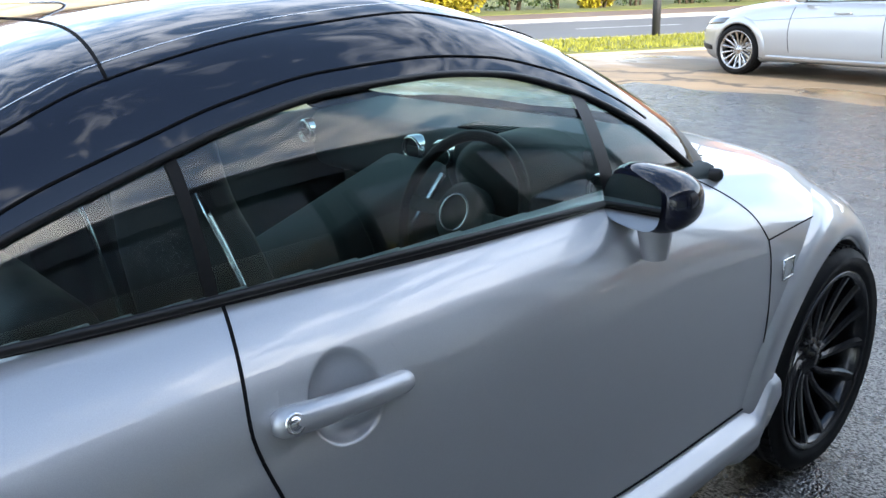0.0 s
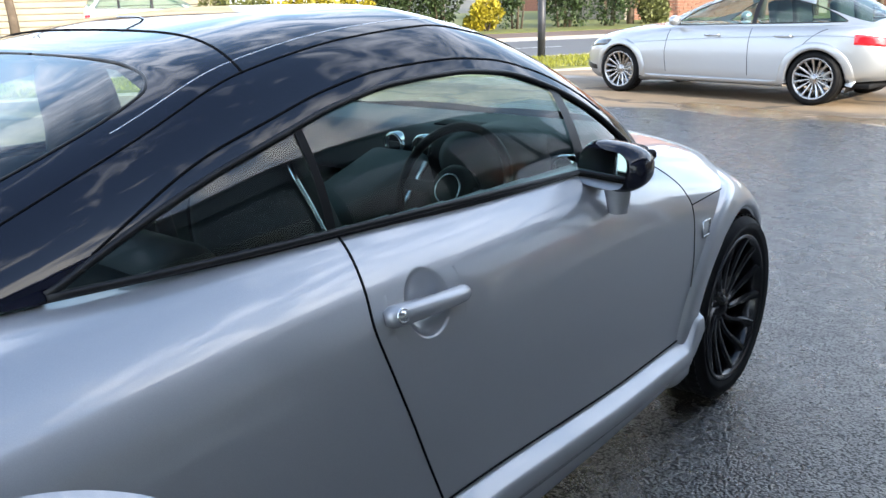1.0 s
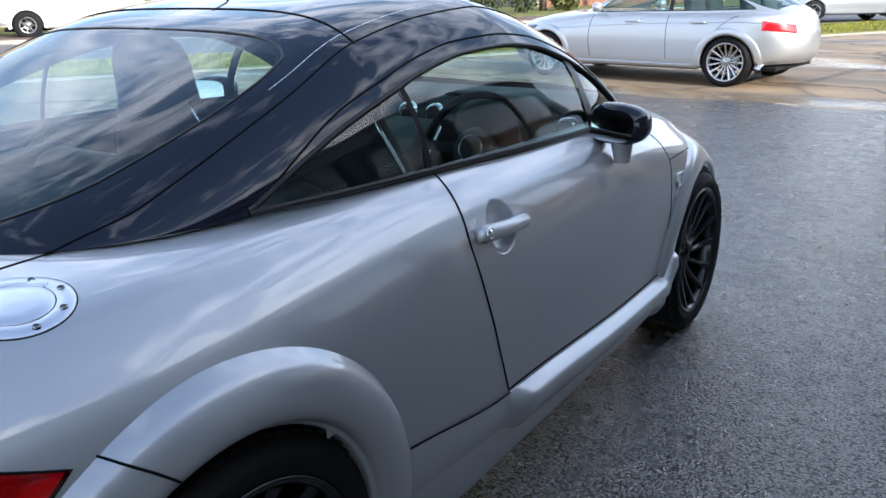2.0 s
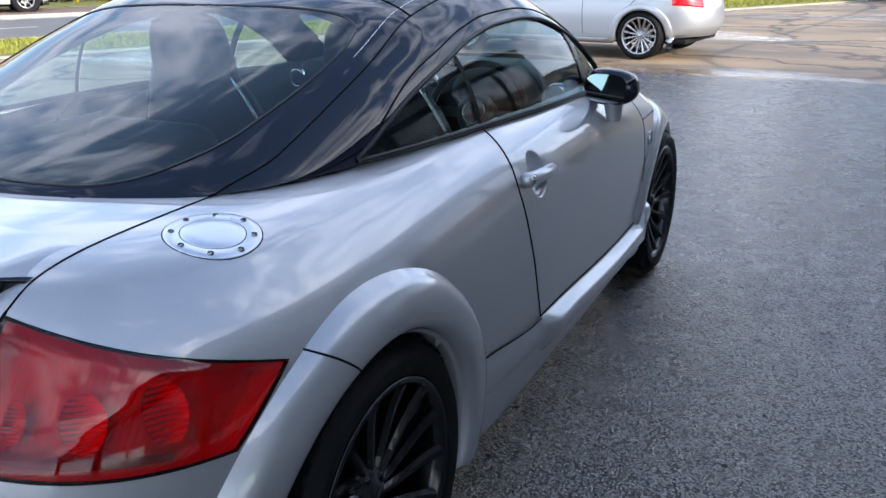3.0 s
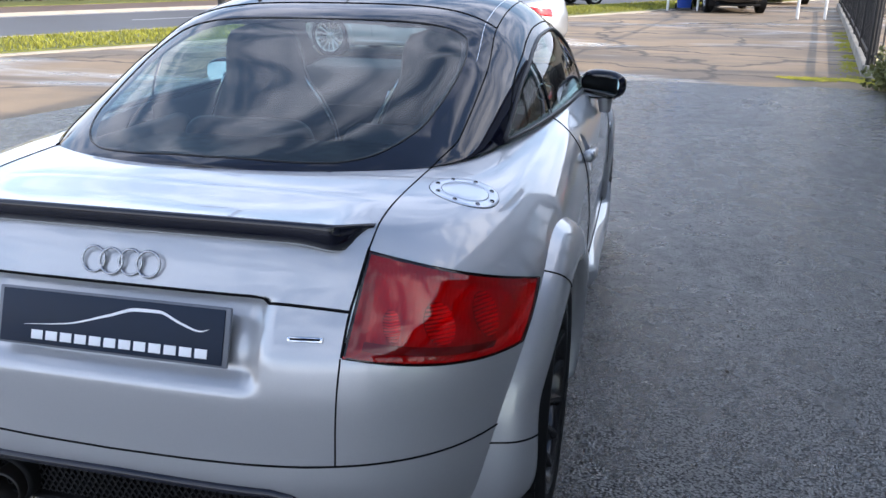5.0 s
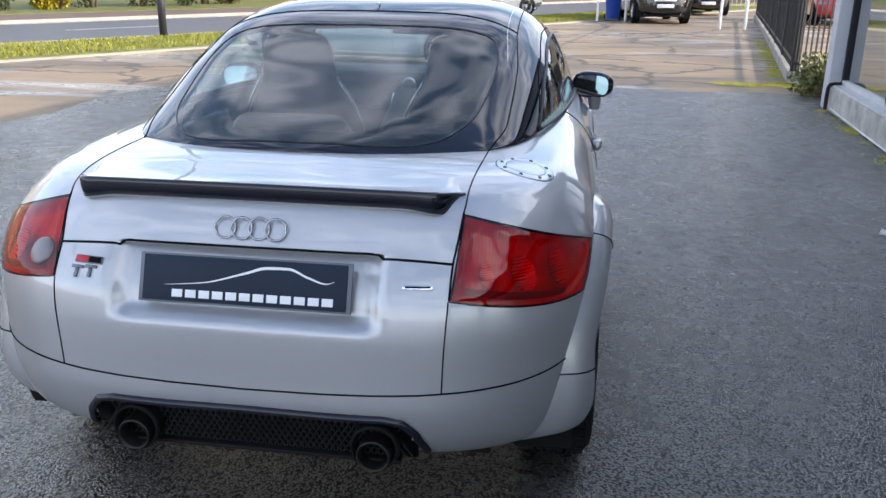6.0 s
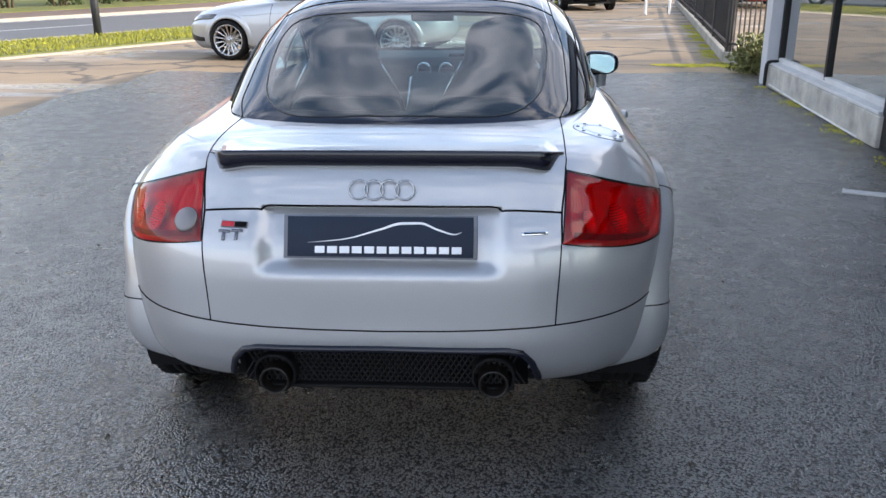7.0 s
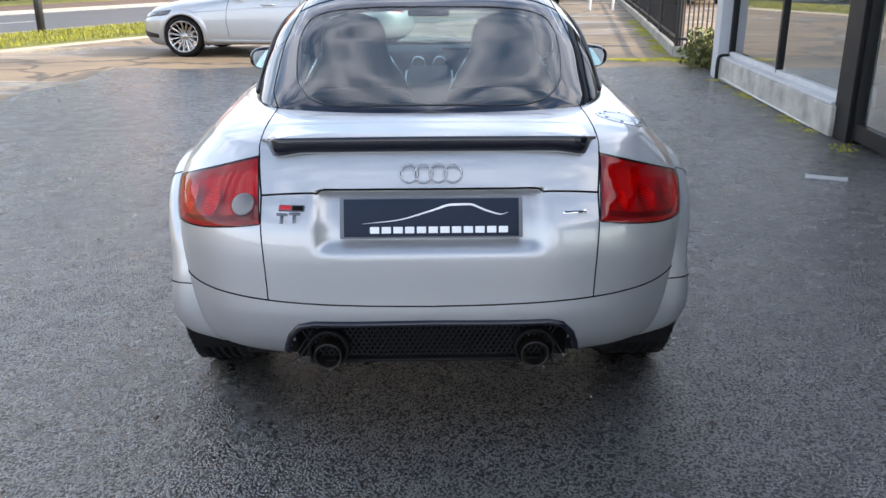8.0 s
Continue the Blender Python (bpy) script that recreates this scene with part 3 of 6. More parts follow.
def wheel(name, at, side, parent, rim_material, spokes, radius, rim_radius, width=0.225, twist=0.35):
    """A wheel at the end of an axle, its face to the side (1 right, -1 left)."""
    w = new(name)
    w.parent = parent
    w.matrix_local = pose(*at, 0, 0, 0 if side > 0 else 180)
    h = width / 2
    r0 = rim_radius
    prof = [(r0, -h + 0.01), (r0 + 0.02, -h), (radius - 0.03, -h - 0.004), (radius - 0.008, -h + 0.012), (radius, -h + 0.035)]
    for g in (-0.045, -0.015, 0.015, 0.045):
        prof += [(radius, g - 0.006), (radius - 0.008, g - 0.004), (radius - 0.008, g + 0.004), (radius, g + 0.006)]
    prof += [(radius, h - 0.035), (radius - 0.008, h - 0.012), (radius - 0.03, h + 0.004), (r0 + 0.045, h + 0.006), (r0 + 0.02, h), (r0, h - 0.01)]
    tyre = part("tyre", lathe(prof, 72), RUBBER, w, "black low-profile tyre")
    # sipes cut as raised shoulder blocks
    bm = bmesh.new()
    for k in range(60):
        a = 2 * math.pi * k / 60
        box(bm, (0.03, 0.022, 0.006), (h - 0.03, math.cos(a) * (radius - 0.001), math.sin(a) * (radius - 0.001)), (math.degrees(a) + 90, 0, 0))
        box(bm, (0.03, 0.022, 0.006), (-h + 0.03, math.cos(a) * (radius - 0.001), math.sin(a) * (radius - 0.001)), (math.degrees(a) + 90, 0, 0))
    tagged(part("tread", bm, RUBBER, tyre, smoothed=False), kind="stuff")
    rim = part("rim", lathe([(r0 + 0.004, h - 0.012), (r0 + 0.008, h - 0.002), (r0, h + 0.001), (r0 - 0.012, h - 0.008), (r0 - 0.02, h - 0.03), (r0 - 0.028, -h + 0.02), (r0 - 0.005, -h), (r0 + 0.004, -h + 0.01)], 72), rim_material, w)
    disc = part("brake_disc", lathe([(0.0, -0.03), (0.15, -0.03), (0.15, -0.045), (0.0, -0.045)], 40), ALLOY if rim_material is not RIM_BLACK else RIM_BLACK, w)
    hub = part("hub", lathe([(0.0, h - 0.035), (0.026, h - 0.035), (0.032, h - 0.045), (0.05, h - 0.05), (0.068, h - 0.062), (0.072, h - 0.10), (0.0, h - 0.10)], 32), rim_material, w)
    for k in range(spokes):
        a0 = 2 * math.pi * k / spokes
        bm, rings = bmesh.new(), []
        for i in range(9):
            t = i / 8
            r = 0.055 + (r0 - 0.068) * t
            a = a0 + twist * math.sin(t * math.pi / 2)
            wd = 0.010 + 0.007 * t
            o = h - 0.055 + 0.045 * t ** 1.6
            ca, sa = math.cos(a), math.sin(a)
            tx, ty = -sa, ca
            rings.append([bm.verts.new((o + dz, r * ca + tx * dx, r * sa + ty * dx)) for dx, dz in ((-wd, -0.03), (-wd, -0.004), (-wd * 0.4, 0.004), (wd * 0.4, 0.004), (wd, -0.004), (wd, -0.03))])
        for a, b in zip(rings, rings[1:]):
            for q in range(6):
                bm.faces.new((a[q], a[(q + 1) % 6], b[(q + 1) % 6], b[q]))
        bm.faces.new(rings[-1])
        bmesh.ops.recalc_face_normals(bm, faces=bm.faces)
        part("spoke", bm, rim_material, rim, smoothed=False)
    for k in range(5):
        a = 2 * math.pi * (k + 0.5) / 5
        part("wheel_bolt", lathe([(0.0, h - 0.046), (0.008, h - 0.046), (0.009, h - 0.06), (0.0, h - 0.06)], 6), rim_material, hub).location = (0, 0.045 * math.cos(a), 0.045 * math.sin(a))
    return w


# ---- the parked coupe ----
coupe = thing("coupe", (0, 0, 0), "silver two-door coupe with gloss black roof and black alloys", "car")


def plate_recess(q):
    """The tailgate is pressed in round the number plate."""
    if q.y < -0.4:
        ex = smooth(0.352, 0.302, abs(q.x) + 0.12 * max(0.0, 0.70 - q.z)) if q.x < 0.4 else 0.0
        ez = smooth(0.624, 0.660, q.z) * smooth(0.803, 0.792, q.z)
        q.y += 0.036 * ex * ez
    r = math.hypot(q.y - 0.848, q.z - 0.815)
    if q.x > 0.72 and r < 0.067:
        q.x -= 0.045
    return q


COUPE_SPEC = [
    (0.79, 0.17, -0.58, 0.25, 3.12, 0.18),
    (0.845, 0.19, -0.63, 0.28, 3.20, 0.24),
    (0.858, 0.28, -0.685, 0.36, 3.27, 0.36),
    (0.866, 0.40, -0.70, 0.44, 3.29, 0.45),
    (0.871, 0.50, -0.698, 0.49, 3.29, 0.50),
    (0.874, 0.60, -0.696, 0.60, 3.27, 0.56),
    (0.871, 0.68, -0.682, 0.69, 3.22, 0.60),
    (0.866, 0.745, -0.650, 0.745, 3.16, 0.635),
    (0.8545, 0.805, -0.620, 0.785, 3.10, 0.66),
    (0.834, 0.857, -0.597, 0.82, 3.03, 0.69),
    (0.803, 0.899, -0.577, 0.855, 2.96, 0.715),
    (0.766, 0.931, -0.552, 0.89, 2.89, 0.745),
    (0.735, 0.947, -0.525, 0.915, 2.80, 0.78),
    (0.66, 0.958, -0.47, 0.937, 2.68, 0.82),
    (0.45, 0.966, -0.36, 0.956, 2.5, 0.87),
    (0.0, 0.97, -0.20, 0.968, 2.3, 0.92)]
COUPE_FORM = (0.30, 2.2, 3.9, 2.5, (-0.35, 0.75, 1.45, 3.0), 230, 160)
COUPE = body_rows(COUPE_SPEC, *COUPE_FORM, plate_recess)
plain_tree = tree_of([body_rows(COUPE_SPEC, *COUPE_FORM)])


def lamp_at(u, v, side=1):
    """A place near the tail lamp's face: u from inner to outer edge, v from lower to upper."""
    a = Vector((0.503, -0.652, 0.712)).lerp(Vector((0.804, -0.374, 0.660)), u)
    b = Vector((0.515, -0.505, 0.882)).lerp(Vector((0.828, -0.254, 0.763)), u)
    q = a.lerp(b, v)
    k = 4 * u * (1 - u)
    q += Vector((0.045 * k, -0.055 * k, 0.016 * k * (v - 0.35)))
    return Vector((q.x * side, q.y, q.z))


def lamp_border(side, n=60, m=24):
    return [lamp_at(j / n, 1.0, side) for j in range(n)] + [lamp_at(1.0, 1 - j / m, side) for j in range(m)] + [lamp_at(1 - j / n, 0.0, side) for j in range(n)] + [lamp_at(0.0, j / m, side) for j in range(m)]


# the paintwork is cut along the lamp's border
_border = [plain_tree.find_nearest(p)[0] for p in lamp_border(1, 220, 90)]
_faces = tree_of([[[plain_tree.find_nearest(lamp_at(j / 60, i / 30))[0] for j in range(61)] for i in range(31)]])
PLAIN = [[q.copy() for q in r] for r in COUPE]
_depth = {}
for i, r in enumerate(COUPE):
    for j, q in enumerate(r):
        if q.y < -0.12 and q.x > 0.43 and 0.58 < q.z < 0.95:
            e = min(_border, key=lambda p: (p - q).length_squared)
            inside = _faces.find_nearest(q)[3] < 0.0025
            _depth[i, j] = [(-1 if inside else 1) * (e - q).length, e]
_cut = set()
for (i, j), (d, e) in _depth.items():
    for k in ((i + 1, j), (i, j + 1)):
        if k in _depth and d * _depth[k][0] < 0:
            _cut.add((i, j) if abs(d) < abs(_depth[k][0]) else k)
for i, j in _cut:
    COUPE[i][j].xyz = _depth[i, j][1]
LAMP_HOLE = {k for k, (d, _) in _depth.items() if d < 0 and k not in _cut}
coupe_tree = tree_of([COUPE])
AXLE_F, AXLE_R = 2.43, 0.0
ARCHES = ((-0.03, 0.350), (2.41, 0.322))



CW = curve([(-0.25, 0.0), (-0.246, 0.10), (-0.232, 0.20), (-0.195, 0.325), (-0.125, 0.450), (-0.055, 0.533), (0.06, 0.604), (0.256, 0.660), (0.5, 0.706), (0.75, 0.736), (1.2, 0.765), (1.55, 0.772), (1.9, 0.74), (2.1, 0.66), (2.2, 0.52), (2.27, 0.25), (2.28, 0.0)])
CR = curve([(-0.25, 0.972), (-0.1, 1.022), (0.1, 1.085), (0.3, 1.15), (0.5, 1.222), (0.7, 1.288), (1.0, 1.334), (1.22, 1.343), (1.4, 1.315), (1.56, 1.270), (1.7, 1.218), (1.9, 1.125), (2.1, 1.02), (2.28, 0.93)])
CB = curve([(-0.25, 0.955), (-0.064, 0.955), (0.256, 0.955), (0.75, 0.945), (1.55, 0.912), (2.0, 0.86), (2.28, 0.82)])


def coupe_skin(x, y, z):
    """Where the paintwork is: not in the wheel arches, the tail's grille or under the floor."""
    for ya, za in ARCHES:
        if abs(x) > 0.5 and math.hypot(y - ya, z - za) < 0.373:
            return False
    if y < -0.4 and abs(x) < 0.395 + 0.5 * (0.40 - z) and z < 0.40:
        return False
    if z > 0.84 and -0.2 < y < 2.2 and abs(x) < CW(y) - 0.035:
        return False
    if 0.5 > z and y < -0.2 and z < 0.25 + 0.035 * smooth(-0.62, -0.35, y):
        return False
    return True


def is_bumper(x, y, z):
    return y < -0.03 and z < 0.475 + 0.0 * x


def is_boot(x, y, z):
    return y < 0.12 and z >= 0.475 and abs(x) < 0.492 + 0.06 * max(0, z - 0.8)


def is_door(x, y, z):
    if abs(x) < 0.7 or z > 0.97:
        return False
    return 0.86 - 0.12 * smooth(0.62, 0.97, z) < y < 2.0 + 0.05 * math.sin((z - 0.35) * 6) and z > 0.385 - 0.03 * (y - 0.86)


shell("rear_bumper", COUPE, lambda x, y, z: coupe_skin(x, y, z) and is_bumper(x, y, z), SILVER, coupe, plain=PLAIN, hole=LAMP_HOLE)
shell("tailgate", COUPE, lambda x, y, z: coupe_skin(x, y, z) and is_boot(x, y, z), SILVER, coupe, plain=PLAIN, hole=LAMP_HOLE)
shell("door", COUPE, lambda x, y, z: x > 0 and coupe_skin(x, y, z) and is_door(x, y, z), SILVER, coupe, "silver driver's door", plain=PLAIN, hole=LAMP_HOLE)
shell("door", COUPE, lambda x, y, z: x < 0 and coupe_skin(x, y, z) and is_door(x, y, z), SILVER, coupe, plain=PLAIN, hole=LAMP_HOLE)
shell("body", COUPE, lambda x, y, z: coupe_skin(x, y, z) and not (is_bumper(x, y, z) or is_boot(x, y, z) or is_door(x, y, z)), SILVER, coupe, "silver metallic bodywork", plain=PLAIN, hole=LAMP_HOLE)

# cabin
at = greenhouse(CW, CR, CB)
dense = lambda a, b, n: [a + (b - a) * i / n for i in range(n + 1)]
tail_ys = [-0.25 + 0.09 * (i / 14) ** 2 for i in range(15)]
Q_TIP, A_TIP = 0.258, 1.93
win_low = curve([(Q_TIP, 0.962), (0.75, 0.957), (1.55, 0.932), (A_TIP, 0.905)])
win_top = curve([(Q_TIP, 0.966), (0.35, 1.008), (0.5, 1.068), (0.7, 1.130), (0.84, 1.166), (1.0, 1.190), (1.18, 1.196), (1.34, 1.184), (1.5, 1.145), (1.7, 1.06), (A_TIP, 0.91)])
lowf = lambda y: share_at_z(at, y, win_low(y))
topf = lambda y: share_at_z(at, y, win_top(y))
rail = curve([(-0.30, 0.0), (-0.26, 0.02), (-0.22, 0.16), (-0.16, 0.33), (-0.08, 0.43), (0.1, 0.475), (0.4, 0.487), (0.56, 0.46), (0.585, 0.42), (0.60, 0.30), (0.604, 0.0)])
GL0, GL1 = -0.215, 0.60
gx = curve([(GL0, 0.0), (GL0 + 0.004, 0.10), (GL0 + 0.02, 0.22), (-0.15, 0.34), (-0.06, 0.425), (0.1, 0.482), (0.4, 0.507), (0.54, 0.488), (0.575, 0.45), (0.592, 0.35), (GL1 - 0.002, 0.15), (GL1, 0.0)])
WS0, WS1 = 1.62, 2.2
wx = curve([(WS0, 0.0), (WS0 + 0.004, 0.25), (WS0 + 0.02, 0.42), (WS0 + 0.07, 0.52), (1.8, 0.58), (2.0, 0.60), (2.12, 0.52), (2.18, 0.3), (WS1, 0.0)])
one, zero = (lambda y: 1.0), (lambda y: 0.0)
rearf = lambda y: share_at_x(at, y, gx(y)) if GL0 < y < GL1 else 1.0
frontf = lambda y: share_at_x(at, y, wx(y)) if WS0 < y < WS1 else 1.0
for side in (1, -1):
    ys = tail_ys + dense(-0.155, Q_TIP, 36)
    band(at, ys, zero, rearf, 24, side, "rear_pillar", BLACK_PAINT, coupe)
    ys = dense(Q_TIP, A_TIP, 130)
    band(at, ys, zero, lowf, 2, side, "belt_trim", BLACK_TRIM, coupe)
    band(at, ys, topf, lambda y: min(rearf(y), frontf(y)), 26, side, "roof", BLACK_PAINT, coupe, "gloss black painted roof half")
    band(at, dense(A_TIP, 2.28, 24), zero, frontf, 12, side, "scuttle", BLACK_TRIM, coupe)
    band(at, dense(GL0, GL1, 90), rearf, one, 14, side, "rear_window", REAR_GLASS, coupe, "large curved tinted rear window")
    band(at, dense(WS0, WS1, 60), frontf, one, 14, side, "windscreen", CAR_GLASS, coupe)
    band(at, dense(Q_TIP, 0.722, 30), lowf, topf, 8, side, "quarter_window", CAR_GLASS, coupe, push=0.004)
    band(at, dense(0.739, 1.52, 50), lowf, topf, 8, side, "door_window", CAR_GLASS, coupe, push=0.004)
    band(at, dense(1.56, A_TIP, 24), lowf, topf, 8, side, "front_quarter_light", CAR_GLASS, coupe, push=0.004)
    band(at, dense(0.722, 0.739, 2), lowf, topf, 8, side, "door_pillar", RUBBER, coupe)
    band(at, dense(1.52, 1.56, 2), lowf, topf, 8, side, "mirror_pillar", BLACK_TRIM, coupe)
    band(at, tail_ys[6:] + dense(-0.155, Q_TIP, 36), zero, rearf, 12, side, "pillar_lining", LEATHER, coupe, push=0.02)
    band(at, dense(Q_TIP, A_TIP, 60), topf, lambda y: min(rearf(y), frontf(y)), 10, side, "headlining", LEATHER, coupe, "dark headlining", push=0.02)


# ---- the coupe's fittings ----
def out_of(tree, y, z, side):
    """The body's side at a place: x and the normal."""
    c, nrm, _, _ = tree.ray_cast(Vector((2.0 * side, y, z)), Vector((-side, 0, 0)), 3.0)
    return (c, nrm) if c is not None else (None, None)


def flare(tree, ya, za, ri, ro, bulge, side, parent, a0=-22.0, a1=202.0, tuck=0.0):
    """A wheel arch lip: a raised band round the opening with a return edge."""
    rows = []
    for i in range(73):
        a = radians(a0 + (a1 - a0) * i / 72)
        row = []
        outer, swell = ro(math.degrees(a)), bulge * (1 + tuck * smooth(150.0, 184.0, math.degrees(a)))
        last = None
        for s, k in ((-0.07, -2.5), (-0.06, -0.05), (-0.05, 0.04), (0.0, 0.08), (0.012, 0.30), (0.05, 0.62), (0.12, 0.88), (0.22, 1.0), (0.36, 1.02), (0.5, 0.99), (0.64, 0.92), (0.76, 0.80), (0.85, 0.60), (0.91, 0.36), (0.96, 0.13), (0.985, 0.02), (1.0, -0.05)):
            r = ri + (outer - ri) * s
            y, z = ya + r * math.cos(a), za + r * math.sin(a)
            c, nrm = out_of(tree, y, z, side)
            if c is None:
                c, nrm = last if last else (Vector((0.8 * side, y, z)), Vector((side, 0, 0)))
                c = Vector((c.x, y, z))
            last = (c, nrm)
            row.append(Vector((c.x + side * swell * k * (0.6 + 0.4 * abs(nrm.x)), y, z)))
        rows.append(row)
    return part("arch_lip", grid_mesh("arch_lip", rows, SILVER, flip=side > 0), SILVER, parent)


def liner(ya, za, r, side, parent):
    rows = []
    for i in range(33):
        a = radians(-25 + 230 * i / 32)
        rows.append([Vector((x * side, ya + q * math.cos(a), za + q * math.sin(a))) for x, q in ((0.81, r), (0.60, r), (0.50, r), (0.495, 0.0))])
    return part("arch_liner", grid_mesh("arch_liner", rows, RUBBER), RUBBER, parent)


for side in (1, -1):
    flare(coupe_tree, *ARCHES[0], 0.352, curve([(-22, 0.45), (20, 0.472), (60, 0.474), (90, 0.466), (120, 0.460), (138, 0.462), (160, 0.465), (202, 0.468)]), 0.036, side, coupe, a1=192.0, tuck=1.1)
    flare(coupe_tree, *ARCHES[1], 0.345, curve([(-22, 0.47), (60, 0.47), (90, 0.465), (110, 0.45), (135, 0.435), (165, 0.45), (202, 0.48)]), 0.020, side, coupe)
    for ya, za in ARCHES:
        liner(ya, za, 0.385, side, coupe)
    wheel("wheel", (side * 0.752, AXLE_R, 0.332), side, coupe, RIM_BLACK, 14, 0.332, 0.252)
    wheel("wheel", (side * 0.758, AXLE_F, 0.318), side, coupe, RIM_BLACK, 14, 0.318, 0.247)
    # side skirt: flush behind the door, a crisp ledge under it, stepped up before the front wheel
    rows = []
    for i in range(121):
        y = 0.33 + 1.745 * i / 120
        top = 0.452 - 0.066 * smooth(0.33, 0.86, y) - 0.036 * smooth(0.86, 1.7, y) + 0.075 * smooth(1.975, 2.035, y)
        bx = lambda z: abs(out_of(coupe_tree, y, max(z, 0.2), side)[0].x)
        o = 0.004 + 0.038 * smooth(0.84, 0.95, y) - 0.010 * smooth(1.96, 2.04, y)
        w = bx(top)
        foot = 0.812 + 0.030 * smooth(0.4, 1.7, y)
        rows.append([Vector((side * x, y, z)) for x, z in (
            (w - 0.012, top + 0.004), (w + o * 0.1, top), (w + o * 0.15, top - 0.001), (w + o * 0.86, top - 0.020), (w + o * 0.93, top - 0.023), (w + o, top - 0.030), (w + o + 0.003, top - 0.06),
            (0.5 * (w + o) + 0.5 * foot + 0.006, 0.275), (foot + 0.006, 0.215), (foot - 0.004, 0.197), (0.74, 0.19))])
    part("side_skirt", grid_mesh("side_skirt", rows, SILVER, flip=side < 0), SILVER, coupe)
    # shut lines of the side
    part("shut_line", tube([Vector((side * (abs(out_of(coupe_tree, y, 0.44, side)[0].x) + 0.002), y, 0.455 - 0.066 * smooth(0.33, 0.86, y))) for y in dense(0.33, 0.86, 30)], 0.0022, 6), GAP, coupe)
    sx = lambda pts: [(side * x, y, z) for x, y, z in pts]
    seam(coupe_tree, sx([(0.74, 0.742, 0.956), (0.80, 0.722, 0.905), (0.85, 0.705, 0.85), (0.865, 0.702, 0.80), (0.87, 0.740, 0.686), (0.87, 0.80, 0.532), (0.866, 0.862, 0.392)]), coupe, radius=0.0028)
    seam(coupe_tree, sx([(0.87, y, 0.460 - 0.066 * smooth(0.33, 0.86, y) - 0.036 * smooth(0.86, 1.7, y) + 0.075 * smooth(1.975, 2.035, y)) for y in dense(0.86, 2.03, 40)]), coupe, radius=0.0032, smoothing=0)
    seam(coupe_tree, sx([(0.85, 2.0, 0.40), (0.86, 2.015, 0.50), (0.86, 2.02, 0.60), (0.85, 2.028, 0.755)]), coupe)
    seam(coupe_tree, sx([(0.85, 2.028, 0.756), (0.82, 1.99, 0.83), (0.78, 1.93, 0.88), (0.74, 1.87, 0.91)]), coupe)
    seam(coupe_tree, sx([(0.85, 2.028, 0.756), (0.86, 2.2, 0.763), (0.85, 2.4, 0.766), (0.81, 2.65, 0.742), (0.76, 2.85, 0.70)]), coupe)
    lip_k = curve([(0.0, 0.08), (0.012, 0.30), (0.05, 0.62), (0.12, 0.88), (0.22, 1.0), (0.36, 1.02), (0.5, 0.99), (0.64, 0.92), (0.76, 0.80), (0.85, 0.60), (0.91, 0.36), (0.96, 0.13), (0.985, 0.02), (1.0, -0.05)])
    for (a_out, a_in), outer in (((114.6, 106.0), 0.460), ((166.0, 165.0), 0.465)):
        line = []
        for k in range(25):
            s = k / 24
            a, q = radians(a_out + (a_in - a_out) * s), outer + (0.352 - outer) * s
            y, z = ARCHES[0][0] + q * math.cos(a), ARCHES[0][1] + q * math.sin(a)
            c, nrm = out_of(coupe_tree, y, z, side)
            line.append(Vector((c.x + side * (0.036 * (1 + 1.1 * smooth(150.0, 184.0, math.degrees(a))) * lip_k(1 - s) * (0.6 + 0.4 * abs(nrm.x)) + 0.0004), y, z)))
        part("shut_line", tube(line, 0.0022, 6), GAP, coupe)
    seam(coupe_tree, sx([(0.531, -0.05, 0.977), (0.524, -0.25, 0.95), (0.515, -0.42, 0.915), (0.513, -0.50, 0.885)]), coupe)
    seam(coupe_tree, sx([(0.513, -0.50, 0.885), (0.508, -0.57, 0.82), (0.503, -0.605, 0.79), (0.50, -0.645, 0.71)]), coupe, radius=0.003)
    seam(coupe_tree, sx([(0.498, -0.645, 0.708), (0.49, -0.66, 0.6), (0.486, -0.662, 0.479)]), coupe)
    seam(coupe_tree, sx([(0, -0.7, 0.466), (0.25, -0.69, 0.469), (0.486, -0.66, 0.479), (0.70, -0.53, 0.495), (0.80, -0.40, 0.508), (0.84, -0.30, 0.516), (0.86, -0.22, 0.52)]), coupe, radius=0.0025, smoothing=1)
    seam(coupe_tree, sx([(0, -0.617, 0.793), (0.2, -0.61, 0.793), (0.503, -0.60, 0.790)]), coupe, radius=0.0034, smoothing=0)
    # seals and seams of the cabin
    edge = lambda f, a, b, n, push=0.0: [Vector((at(y, f(y)).x * side + push * side, y, at(y, f(y)).z + push * 0.6)) for y in dense(a, b, n)]
    part("window_seal", tube(edge(topf, Q_TIP - 0.004, A_TIP, 90, 0.001), 0.0065, 8), BLACK_TRIM, coupe)
    part("window_seal", tube(edge(lowf, Q_TIP - 0.004, A_TIP, 60, 0.002), 0.0065, 8), BLACK_TRIM, coupe)
    part("roof_gutter", tube([Vector((at(y, share_at_z(at, y, win_top(y) + 0.028 * smooth(Q_TIP - 0.05, 0.6, y) + 0.01 * smooth(1.3, 1.8, y))).x * side, y, win_top(y) + 0.028 * smooth(Q_TIP - 0.05, 0.6, y) + 0.01 * smooth(1.3, 1.8, y))) for y in dense(0.33, 1.78, 70)], 0.0026, 6), GAP, coupe)
    rx = curve([(-0.064, 0.530), (0.1, 0.567), (0.4, 0.572), (0.714, 0.548), (1.2, 0.54), (1.45, 0.53), (1.62, 0.50)])
    on_cabin = lambda x, y: Vector((x * side, y, at(y, share_at_x(at, y, x)).z))
